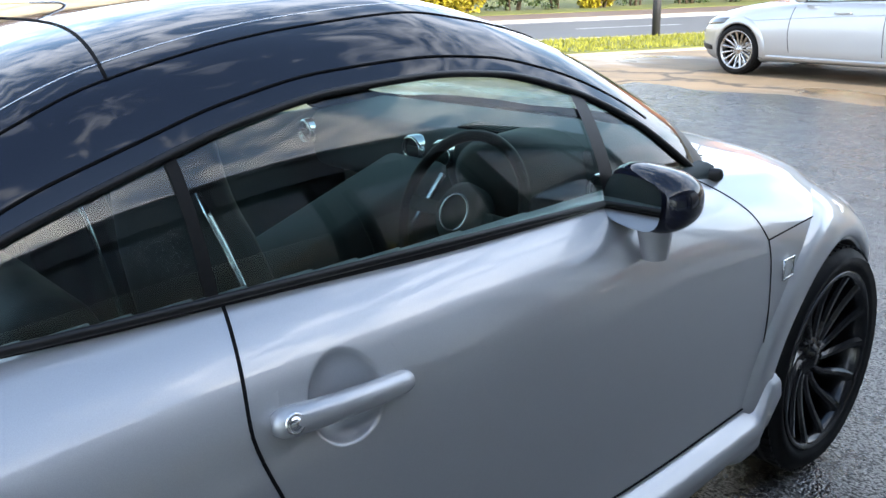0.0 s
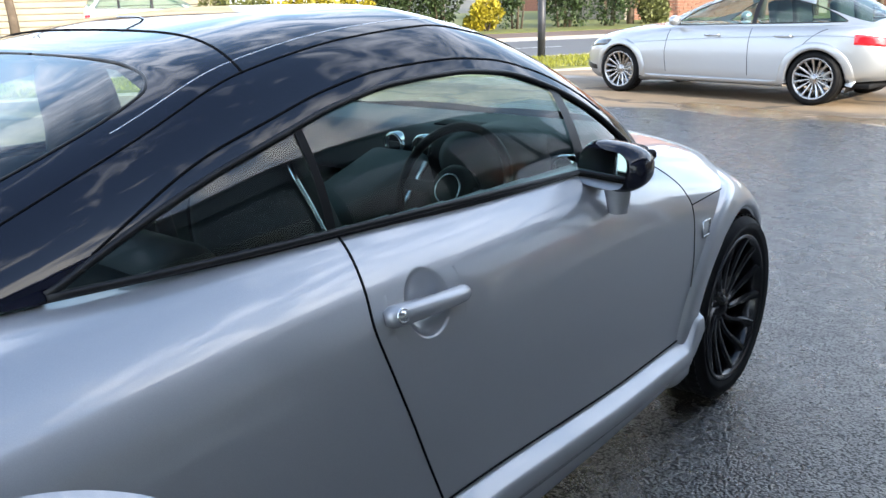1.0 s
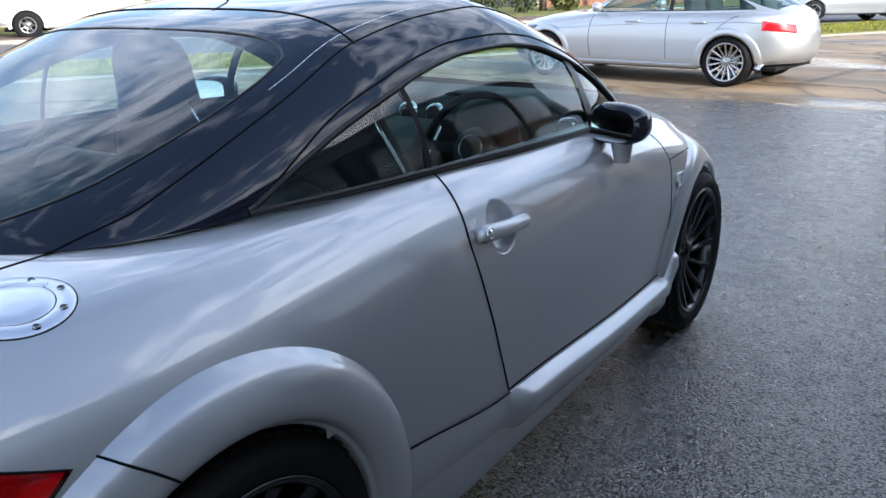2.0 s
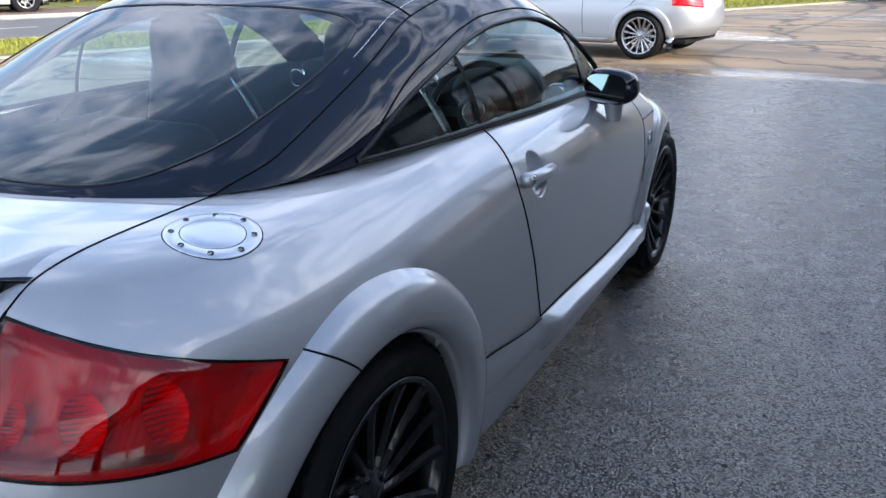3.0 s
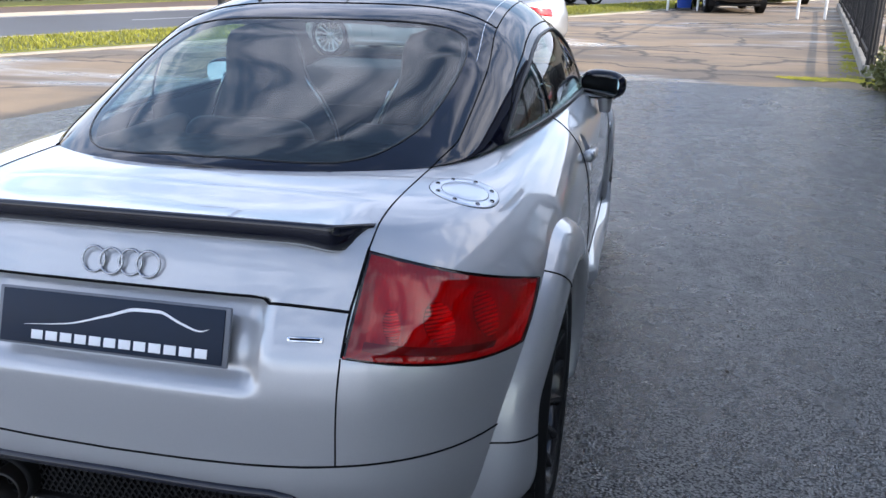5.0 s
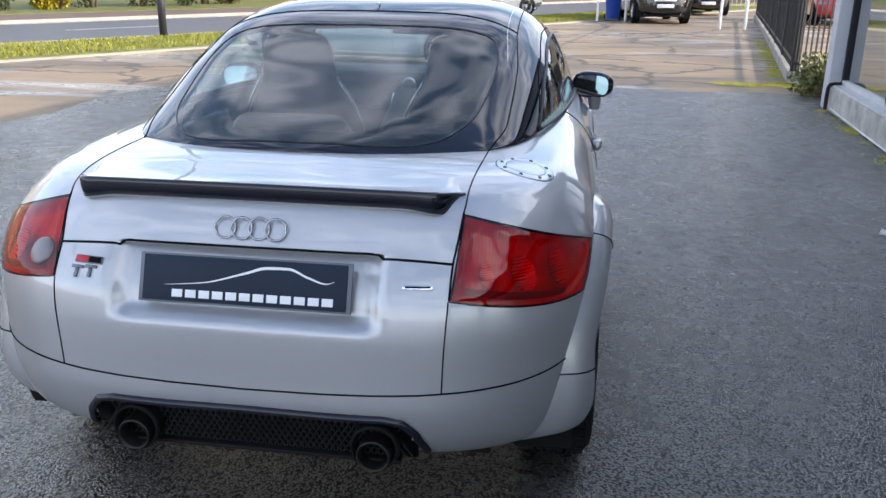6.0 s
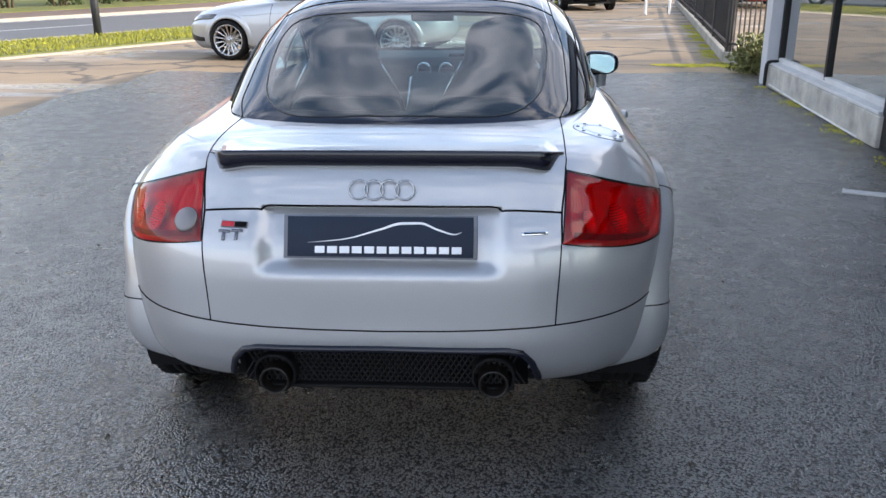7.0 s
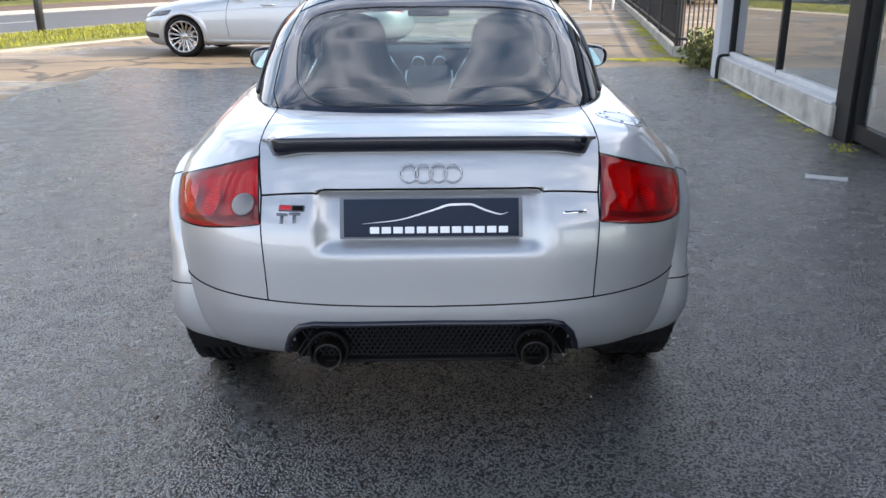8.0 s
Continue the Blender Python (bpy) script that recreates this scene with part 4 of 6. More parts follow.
    part("hatch_gap", tube([on_cabin(rx(y), y) for y in dense(-0.07, 0.72, 50)], 0.0022, 6), GAP, coupe)
    part("roof_channel_and_glint", tube([on_cabin(rx(y), y) for y in dense(0.72, 1.62, 50)], 0.0022, 6), GAP, coupe)
    # bright hairline: the highlight beside the channel, put in as brushed alloy
    part("roof_channel_and_glint", tube([on_cabin(rx(y) - 0.035, y) for y in dense(0.45, 1.60, 60)], 0.0009, 6), BRIGHT, coupe)
    part("roof_gap", tube([on_cabin(x, 0.708 + 0.05 * (1 - (x / 0.55) ** 2)) for x in dense(0.0, 0.55, 24)], 0.0028, 6), GAP, coupe)
    part("glass_edge", tube([on_cabin(max(0.0, gx(y)) if y < GL1 else 0.0, y) for y in [GL0 + (GL1 - GL0) * (0.5 - 0.5 * math.cos(math.pi * i / 80)) for i in range(81)]], 0.0028, 6), BLACK_TRIM, coupe)

# rear window's black printed border sits in the paintwork; body floor closes the car below
part("floor_pan", block((1.25, 3.1, 0.05), (0, 1.25, 0.22), bevel=0.01), RUBBER, coupe)
part("tail_panel", block((1.2, 0.04, 0.22), (0, -0.50, 0.34), bevel=0.01), RUBBER, coupe)

# tail lamps: clear red cover over a ribbed housing with bowls
for side in (1, -1):
    lamp = new("tail_lamp")
    lamp.parent = coupe
    tagged(lamp, "large wraparound red tail lamp")

    lamp_in = lambda u, v, side=side: lamp_at(u, v, side)
    patch(plain_tree, lamp_in, 40, 22, 0.003, "lens", RED_GLASS, lamp, "glossy red lens", rim=-0.0008)
    rows = []
    for i in range(23):
        row = []
        for j in range(41):
            c, nrm, _, _ = plain_tree.find_nearest(lamp_in(0.01 + 0.98 * j / 40, 0.02 + 0.96 * i / 22))
            e = min(i, j, 22 - i, 40 - j)
            row.append(c - nrm * (0.004 + 0.028 * min(1, e / 2)))
        rows.append(row)
    part("housing", grid_mesh("housing", rows, RED_DEEP), RED_DEEP, lamp)
    for u, v, wide_r, tall_r in ((0.40, 0.44, 0.034, 0.046), (0.66, 0.54, 0.034, 0.050), (0.17, 0.38, 0.018, 0.034)):
        c, nrm, _, _ = plain_tree.find_nearest(lamp_in(u, v))
        across = Vector((0, 0, 1)).cross(nrm).normalized()
        place_m = Matrix.Translation(c - nrm * 0.018) @ Matrix((across, nrm.cross(across), nrm)).transposed().to_4x4()
        rows = []
        for i in range(29):
            h = -1 + 2 * i / 28
            wide = math.sqrt(max(0.0, 1 - h * h))
            rows.append([Vector((wide_r * wide * g, tall_r * h, -0.012 * (1 - (wide * g) ** 2 - h * h) + 0.0030 * (i % 2))) for g in (-1, -0.85, -0.6, -0.3, 0, 0.3, 0.6, 0.85, 1)])
        bowl = part("reflector", grid_mesh("reflector", rows, BOWL), BOWL, lamp, "ribbed reflector bowl")
        bowl.matrix_local = place_m
        verts, faces = [], []
        for i in range(11):
            h = -0.88 + 1.76 * i / 10
            wide = math.sqrt(1 - h * h)
            for g in (-0.95, -0.75, -0.5, -0.25, 0, 0.25, 0.5, 0.75, 0.95):
                z = -0.012 * (1 - (wide * g) ** 2 - h * h)
                verts += [(wide_r * wide * g, tall_r * (h - 0.075), z + 0.001), (wide_r * wide * g, tall_r * (h + 0.01), z + 0.0062), (wide_r * wide * g, tall_r * (h + 0.045), z + 0.001)]
                if g > -0.95:
                    o = len(verts) - 6
                    faces += [(o, o + 3, o + 4, o + 1), (o + 1, o + 4, o + 5, o + 2)]
        part("rib", mesh_of("rib", verts, faces, RIB, False), RIB, bowl, "moulded ribs, their glints put in as a lighter red")
    if side < 0:
        c, nrm, _, _ = plain_tree.find_nearest(Vector((-0.565, -0.62, 0.775)))
        clear = part("reversing_lens", lathe([(0.0, 0.004), (0.03, 0.003), (0.036, 0.0), (0.038, -0.006)], 28, "z"), CLEAR_LENS, lamp, "round clear reversing lens")
        clear.matrix_local = Matrix.Translation(c + nrm * 0.004) @ nrm.to_track_quat("Z", "Y").to_matrix().to_4x4()
    rows = []
    for i in range(3):
        rows.append([plain_tree.find_nearest(lamp_in(0.07 + 0.7 * j / 20, 0.10 + 0.045 * i))[0] - plain_tree.find_nearest(lamp_in(0.07 + 0.7 * j / 20, 0.10))[1] * 0.006 for j in range(21)])
    part("lower_band", grid_mesh("lower_band", rows, LAMP_BAND), LAMP_BAND, lamp)
    part("lamp_gap", tube([c for c, _ in lay(plain_tree, lamp_border(side), 0.0006, 0.05)], 0.0011, 6, closed=True), GAP, lamp)

# door handle in its round dish
for side in (1, -1):
    handle = new("door_handle")
    handle.parent = coupe
    tagged(handle, "silver lever handle over a round dish")
    yc, zc, rows, flat = 0.848, 0.815, [], []
    steps = ((0.105, -0.002), (0.101, 0.0013), (0.080, 0.0013), (0.064, 0.0013), (0.060, -0.0008), (0.057, -0.005), (0.053, -0.011), (0.042, -0.018), (0.025, -0.023), (0.0005, -0.024))
    norms = []
    for i in range(49):
        a = 2 * math.pi * i / 48
        found = [out_of(plain_tree, yc + r * math.cos(a), zc + r * math.sin(a), side) for r, _ in steps]
        rows.append([c + n * k for (c, n), (_, k) in zip(found, steps)])
        norms.append([n for _, n in found])
    mid = rows[0][9] + Vector((side * 0.024, 0, 0))
    dish = part("dish", grid_mesh("dish", rows, SILVER, flip=side > 0), SILVER, handle)
    for i in range(49):
        for j in range(10):
            u, v = rows[(i + 1) % 48][j] - rows[(i - 1) % 48][j], rows[i][min(9, j + 1)] - rows[i][max(0, j - 1)]
            n = u.cross(v).normalized()
            n = n if n.x * side > 0 else -n
            flat.append(tuple(norms[i][j] if j < 4 else n))
    dish.data.normals_split_custom_set_from_vertices(flat)
    path = []
    for i in range(25):
        t = i / 24
        y, z = 0.728 + 0.225 * t, 0.823 - 0.016 * t
        c = Vector((mid.x - side * 0.002, y, z))
        nrm = Vector((side * 0.97, 0, 0.24))
        path.append(c + nrm * (0.004 + 0.016 * math.sin(math.pi * min(1, max(0, t))) ** 0.6))
    part("lever", tube(path, lambda t: 0.0195 * max(0.25, min(1, (t * 24 + 0.7) / 2, ((1 - t) * 24 + 0.7) / 2) ** 0.5) * (1.08 - 0.22 * t), 14, flat=1.0), SILVER, handle)
    c, nrm = Vector((mid.x - side * 0.002, 0.748, 0.822)), Vector((side * 0.97, 0, 0.24))
    lock = part("lock", lathe([(0.0, 0.004), (0.008, 0.004), (0.009, 0.002), (0.0105, 0.002), (0.0125, 0.004), (0.014, 0.0)], 24, "z"), CHROME, handle)
    lock.matrix_local = Matrix.Translation(c + nrm * 0.0285) @ nrm.to_track_quat("Z", "Y").to_matrix().to_4x4()

# fuel filler: bolted alloy ring and lid
c, nrm, _, _ = coupe_tree.find_nearest(Vector((0.645, -0.193, 0.94)))
filler = new("fuel_filler")
filler.parent = coupe
tagged(filler, "round brushed alloy fuel filler with bolts")
FILL = Matrix.Translation(c) @ nrm.to_track_quat("Z", "Y").to_matrix().to_4x4()
filler.matrix_local = FILL


def on_skin(name, steps, material, parent, segs=64):
    """A round piece that follows the bodywork: (radius, lift) from rim to middle."""
    inv = FILL.inverted()
    rows = []
    for i in range(segs + 1):
        t = 2 * math.pi * i / segs
        row = []
        for r, k in steps:
            p, n, _, _ = plain_tree.find_nearest(FILL @ Vector((r * math.cos(t), r * math.sin(t), 0)))
            row.append(inv @ (p + n * k))
        rows.append(row)
    return part(name, grid_mesh(name, rows, material, flip=True), material, parent)


on_skin("ring_gap", ((0.0845, 0.0), (0.0842, 0.0006), (0.082, 0.0006), (0.0815, 0.0)), GAP, filler)
on_skin("ring", ((0.0826, 0.0), (0.0823, 0.0012), (0.081, 0.002), (0.0575, 0.002), (0.0563, 0.0012), (0.056, 0.0)), FILLER, filler)
on_skin("lid_gap", ((0.0572, 0.0), (0.057, 0.0006), (0.053, 0.0006), (0.0525, 0.0)), GAP, filler)
on_skin("lid", ((0.0548, 0.0), (0.0546, 0.0012), (0.053, 0.0022), (0.03, 0.0026), (0.0005, 0.0027)), FILLER, filler)
for k in range(8):
    a = 2 * math.pi * (k + 0.25) / 8
    bolt = part("bolt", lathe([(0.0, 0.0012), (0.0028, 0.0012), (0.003, 0.0042), (0.0052, 0.0040), (0.0058, 0.002), (0.0064, 0.0)], 12, "z"), RIM_BLACK, filler)
    bolt.location = FILL.inverted() @ plain_tree.find_nearest(FILL @ Vector((0.069 * math.cos(a), 0.069 * math.sin(a), 0)))[0]
    part("bolt_head", lathe([(0.003, 0.001), (0.003, 0.0036), (0.0055, 0.0036), (0.0056, 0.001)], 12, "z"), BRIGHT, bolt)
part("hinge_tab", block((0.026, 0.014, 0.003), (0.043, 0.041, 0.0008), (0, 0, -46), bevel=0.001), FILLER, filler)

# tail spoiler: silver top, gloss black rear face and underside
tops, faces_, lips = [], [], []
for i in range(97):
    x = -0.512 + 1.024 * i / 96
    e = abs(x) / 0.512
    turn_in = smooth(0.84, 1.0, e)
    back, edge_z = -0.562 + 0.014 * e * e + 0.090 * turn_in ** 1.9, 0.9465 - 0.005 * e * e - 0.020 * turn_in ** 1.9
    foot = 0.010 * smooth(0.72, 0.90, e) * (1 - smooth(0.94, 1.0, e))
    low = edge_z - (0.043 + foot) * (1 - turn_in ** 6)
    # the top leaves the tailgate's skin and ends in a slight kick
    y0 = -0.34
    za = coupe_tree.ray_cast(Vector((x, y0, 1.5)), Vector((0, 0, -1)), 1.0)[0].z
    zb = coupe_tree.ray_cast(Vector((x, y0 + 0.02, 1.5)), Vector((0, 0, -1)), 1.0)[0].z
    run = back - y0
    row = []
    for k in range(11):
        t = k / 10
        z = (1 + 2 * t) * (1 - t) ** 2 * za + t * (1 - t) ** 2 * run * (zb - za) / 0.02 + t * t * (3 - 2 * t) * edge_z + t * t * (t - 1) * run * -0.05
        row.append(Vector((x, y0 + run * t, z + 0.0006 - 0.0016 * (k == 0))))
    tops.append(row)
    faces_.append([Vector((x, y, z)) for y, z in ((back + 0.012, row[9].z + (row[10].z - row[9].z) * 0.2 + 0.0012), (back, edge_z + 0.0014), (back - 0.003, edge_z - 0.003), (back - 0.001, edge_z + (low - edge_z) * 0.5), (back + 0.006, low + 0.002), (back + 0.010, low))])
    y_at = lambda f: y0 + run * f
    lips.append([Vector((x, y, z)) for y, z in ((back + 0.010, low), (back + 0.012, low - 0.004), (back + 0.020, low - 0.007), (back + 0.034, low - 0.008), (y_at(0.62), low - 0.004), (y_at(0.4), low - 0.012))])
spoiler = part("spoiler", grid_mesh("spoiler", tops, SILVER), SILVER, coupe, "silver tail spoiler with a black rear face")
part("spoiler_face", grid_mesh("spoiler_face", faces_, BLACK_PAINT), BLACK_PAINT, spoiler, "gloss black rear face")
part("spoiler_lip", grid_mesh("spoiler_lip", lips, SILVER), SILVER, spoiler)
# ring badge, number plate holder, small badges
badge = new("ring_badge")
badge.parent = coupe
tagged(badge, "four interlocking chrome rings")
badge.location = (0.003, -0.592, 0.845)
for k in range(4):
    ring = part("ring", tube([Vector((0.0265 * math.cos(2 * math.pi * i / 36), 0, 0.0265 * math.sin(2 * math.pi * i / 36))) for i in range(36)], 0.0028, 8, closed=True), RING_CHROME, badge)
    ring.matrix_local = pose(-0.0645 + 0.043 * k, 0.002 - 0.003 * (k % 2), 0, -21, 0, 0)
plate = new("number_plate")
plate.parent = coupe
tagged(plate, "dark blue plate with a white swoosh line")
plate.matrix_local = pose(0.003, -0.650, 0.727, -20, 0, 0)
part("plate_base", block((0.535, 0.008, 0.121), bevel=0.003), PLATE_GREY, plate)
part("plate_face", block((0.512, 0.004, 0.111), (0, -0.005, 0), bevel=0.0015), PLATE_BLUE, plate)
sw = curve([(-0.20, -0.017), (-0.10, -0.007), (0.0, 0.02), (0.06, 0.037), (0.11, 0.038), (0.16, 0.02), (0.205, 0.008), (0.225, 0.014)])
wd = curve([(-0.20, 0.0005), (-0.05, 0.004), (0.06, 0.007), (0.12, 0.006), (0.19, 0.004), (0.225, 0.0008)])
rows = [[Vector((x, -0.0078, sw(x) + s * wd(x) / 2)) for s in (-1, 0, 1)] for x in dense(-0.20, 0.225, 60)]
part("swoosh", grid_mesh("swoosh", rows, PLATE_WHITE), PLATE_WHITE, plate)
for k in range(12):
    part("word_bar", block((0.027, 0.0012, 0.019), (0.022 - 0.188 + 0.0342 * k, -0.0076, -0.036), bevel=0.0005), PLATE_WHITE, plate)


def stuck(x, z, y=-0.66, lift=0.001):
    c, nrm, _, _ = coupe_tree.find_nearest(Vector((x, y, z)))
    return Matrix.Translation(c + nrm * lift) @ pose(0, 0, 0, math.degrees(math.asin(max(-1, min(1, nrm.z)))) * -1, 0, math.degrees(math.atan2(nrm.x, -nrm.y)))


small = part("model_badge", block((0.072, 0.004, 0.011), bevel=0.0015), CHROME, coupe, "small chrome bar badge")
small.matrix_local = stuck(0.428, 0.752)
part("badge_inlay", block((0.060, 0.002, 0.0045), (0, -0.0018, 0), bevel=0.0005), GAP, small)
club = part("club_badge", block((0.078, 0.004, 0.020), bevel=0.003), PLATE_GREY, coupe, "small badge with red and dark halves")
club.matrix_local = stuck(-0.41, 0.775)
part("red_half", block((0.036, 0.002, 0.015), (-0.018, -0.0025, 0), bevel=0.0005), BADGE_RED, club)
part("dark_half", block((0.034, 0.002, 0.015), (0.019, -0.0025, 0), bevel=0.0005), GAP, club)
for dx in (-0.019, 0.019):
    mark = part("chrome_mark", block((0.034, 0.006, 0.008), (0, 0, 0.012), bevel=0.0015), DARK_CHROME, coupe, "small chrome badge bar")
    mark.matrix_local = stuck(-0.418 + dx, 0.737)
    part("stem", block((0.010, 0.006, 0.024), (0, 0, -0.004), bevel=0.0015), DARK_CHROME, mark)

# lower grille and exhausts
frame_line = [(-0.455, 0.268), (-0.445, 0.31), (-0.425, 0.365), (-0.395, 0.397), (-0.35, 0.408), (0.0, 0.412), (0.35, 0.408), (0.395, 0.397), (0.425, 0.365), (0.445, 0.31), (0.455, 0.268)]
part("grille_frame", tube([c for c, _ in lay(coupe_tree, [(x, -0.69 if abs(x) < 0.4 else -0.66, z) for x, z in frame_line], 0.001)], 0.011, 8), BLACK_PAINT, coupe, "gloss black grille surround")
grille = new("rear_grille")
grille.parent = coupe
part("backing", block((0.84, 0.01, 0.15), (0, -0.60, 0.335)), GAP, grille)
bm = bmesh.new()
for k in range(46):
    x = -0.386 + 0.0168 * k
    for s in (1, -1):
        box(bm, (0.0035, 0.006, 0.15), (x, -0.625, 0.335), (0, s * 32, 0))
tagged(part("mesh", bm, BLACK_TRIM, grille, smoothed=False), kind="stuff")
part("diffuser_lip", block((0.76, 0.12, 0.012), (0, -0.575, 0.262), (6, 0, 0), bevel=0.004), RUBBER, grille)
for side in (1, -1):
    pipe = part("exhaust", lathe([(0.036, 0.18), (0.036, -0.012), (0.041, -0.018), (0.044, -0.012), (0.044, 0.18)], 36, "y"), EXHAUST, coupe, "dark round exhaust tip")
    pipe.location = (side * 0.318, -0.66, 0.292)
    hood = part("exhaust_shroud", lathe([(0.052, 0.1), (0.055, -0.01), (0.060, -0.012), (0.064, 0.0), (0.064, 0.1)], 36, "y"), RUBBER, coupe)
    hood.location = (side * 0.318, -0.652, 0.308)

# mirrors
for side in (1, -1):
    mirror = new("door_mirror")
    mirror.parent = coupe
    mirror.location = (side * -0.006, -0.115, 0.008)
    tagged(mirror, "gloss black door mirror on a silver foot")
    rows = []
    for i in range(25):
        ph = math.pi * i / 24
        row = []
        for k in range(37):
            a = 2 * math.pi * k / 36
            sgn = lambda v, p: math.copysign(abs(v) ** p, v)
            rr = math.sin(ph) ** 0.62
            cy = -math.cos(ph)
            depth = 0.045 * sgn(cy, 0.9) if cy < 0 else 0.085 * cy ** 1.3
            row.append(Vector((side * (0.860 + 0.095 * rr * sgn(math.cos(a), 0.75)), 1.660 + depth, 0.945 + 0.061 * rr * sgn(math.sin(a), 0.75) * (1 - 0.1 * math.cos(a)))))
        rows.append(row)
    head = Matrix.Translation((side * 0.862, 1.66, 0.946)) @ pose(0, 0, 0, 0, 0, -13 * side) @ Matrix.Translation((side * -0.862, -1.66, -0.946))
    part("mirror_shell", grid_mesh("mirror_shell", rows, BLACK_PAINT, flip=side < 0), BLACK_PAINT, mirror).matrix_local = head
    rows = []
    for r in (0.0, 0.4, 0.8, 0.97, 1.0):
        rows.append([Vector((side * (0.862 + 0.078 * r * math.copysign(abs(math.cos(2 * math.pi * k / 36)) ** 0.6, math.cos(2 * math.pi * k / 36))), 1.6105, 0.946 + 0.046 * r * math.copysign(abs(math.sin(2 * math.pi * k / 36)) ** 0.6, math.sin(2 * math.pi * k / 36)))) for k in range(37)])
    part("mirror_glass", grid_mesh("mirror_glass", rows, MIRROR, flip=side > 0), MIRROR, mirror, "flat mirror glass").matrix_local = head @ Matrix.Translation((side * 0.862, 1.609, 0.946)) @ pose(0, 0, 0, -8, 0, -3 * side) @ Matrix.Translation((side * -0.862, -1.609, -0.946))
    rows = []
    for i in range(9):
        t = i / 8
        cx, cy, cz, r = 0.872 - 0.004 * t, 1.665, 0.832 + 0.07 * t, 0.026 + 0.012 * t
        rows.append([Vector((side * (cx + r * 0.9 * math.cos(2 * math.pi * k / 20)), cy + r * 1.0 * math.sin(2 * math.pi * k / 20), cz)) for k in range(21)])
    part("mirror_foot", grid_mesh("mirror_foot", rows, SILVER, flip=side < 0), SILVER, mirror, "silver mirror foot")
    lampm = part("side_repeater", block((0.008, 0.045, 0.045), bevel=0.003), REPEATER, coupe, "small clear side repeater")
    c, nrm = out_of(coupe_tree, 2.105, 0.675, side)
    lampm.location = c
    part("repeater_frame", tube([Vector((side * 0.004, 0.024 * a, 0.024 * b)) for a, b in ((-1, -1), (1, -1), (1, 1), (-1, 1))], 0.003, 6, closed=True), CHROME, lampm)

# roof aerial
part("aerial", tube([(0.0, 0.87, 1.316), (0.0, 0.855, 1.324), (0.0, 0.80, 1.326)], lambda t: 0.0035 - 0.0015 * t, 8), BRIGHT, coupe)

# nose details that stay out of sight keep the car whole
part("front_grille", block((0.7, 0.03, 0.16), (0, 3.245, 0.42), bevel=0.02), BLACK_TRIM, coupe)
for side in (1, -1):
    def lens_at(u, v, side=side):
        return (side * (0.40 + 0.34 * u), 3.10 - 0.26 * u - 0.05 * v, 0.56 + 0.12 * v)
    patch(coupe_tree, lens_at, 12, 8, 0.004, "headlamp", CLEAR_LENS, coupe, "clear headlamp")
    part("scuttle_corner", block((0.05, 0.22, 0.03), (side * 0.70, 2.03, 0.885), (-14, 0, side * 30), bevel=0.012, segments=3), BLACK_TRIM, coupe)

# cabin fittings
part("dashboard", block((1.22, 0.34, 0.19), (0, 1.95, 0.868), (3, 0, 0), bevel=0.05, segments=4), CABIN, coupe, "black moulded dashboard")
part("instrument_hood", lathe([(0.0, -0.17), (0.12, -0.17), (0.165, -0.14), (0.175, 0.0), (0.0, 0.02)], 36, "y"), CABIN, coupe).matrix_local = pose(0.36, 1.82, 0.885, 0, 0, 0) @ Matrix.Diagonal((1.0, 1.0, 0.62, 1))
for x, z in ((-0.06, 0.893), (0.06, 0.893), (0.585, 0.88), (-0.585, 0.885)):
    vent = part("air_vent", lathe([(0.030, 0.01), (0.031, -0.014), (0.036, -0.018), (0.041, -0.012), (0.042, 0.02)], 32, "y"), CHROME, coupe, "round alloy air vent")
    vent.location = (x, 1.768, z)
    part("vent_core", block((0.05, 0.01, 0.018), (0, -0.004, 0), bevel=0.002), CABIN, vent)
vents_top = part("dash_grille", block((0.17, 0.07, 0.006), (0.16, 1.84, 0.966), (3, 0, 0), bevel=0.002), GAP, coupe)
for k in range(9):
    part("slat", block((0.006, 0.066, 0.004), (0.088 + 0.018 * k, 1.84, 0.970), (3, 0, 0)), CABIN, vents_top)
part("centre_console", block((0.24, 0.62, 0.42), (0, 1.5, 0.60), (18, 0, 0), bevel=0.03, segments=3), CABIN, coupe)
for side in (1, -1):
    part("console_bar", tube([(side * 0.125, 1.70, 0.86), (side * 0.13, 1.55, 0.72), (side * 0.13, 1.40, 0.56)], 0.011, 10), BRIGHT, coupe)
    part("vent_dial", lathe([(0.0, -0.02), (0.016, -0.02), (0.019, -0.016), (0.02, 0.0)], 24, "y"), BRIGHT, coupe).location = (side * 0.05, 1.66, 0.80)
    part("door_card", block((0.06, 1.25, 0.55), (side * 0.70, 1.35, 0.66), (0, side * 4, 0), bevel=0.02), CABIN, coupe)
    part("rear_side_card", block((0.08, 0.66, 0.5), (side * 0.60, 0.42, 0.66), (0, side * 6, 0), bevel=0.03), CABIN, coupe)
part("cabin_floor", block((1.3, 1.9, 0.04), (0, 1.0, 0.30), bevel=0.01), CABIN, coupe)
part("luggage_deck", block((1.16, 0.85, 0.04), (0, 0.10, 0.86), bevel=0.015), RUBBER, coupe)
part("bulkhead", block((1.3, 0.05, 0.55), (0, 2.1, 0.62)), CABIN, coupe)


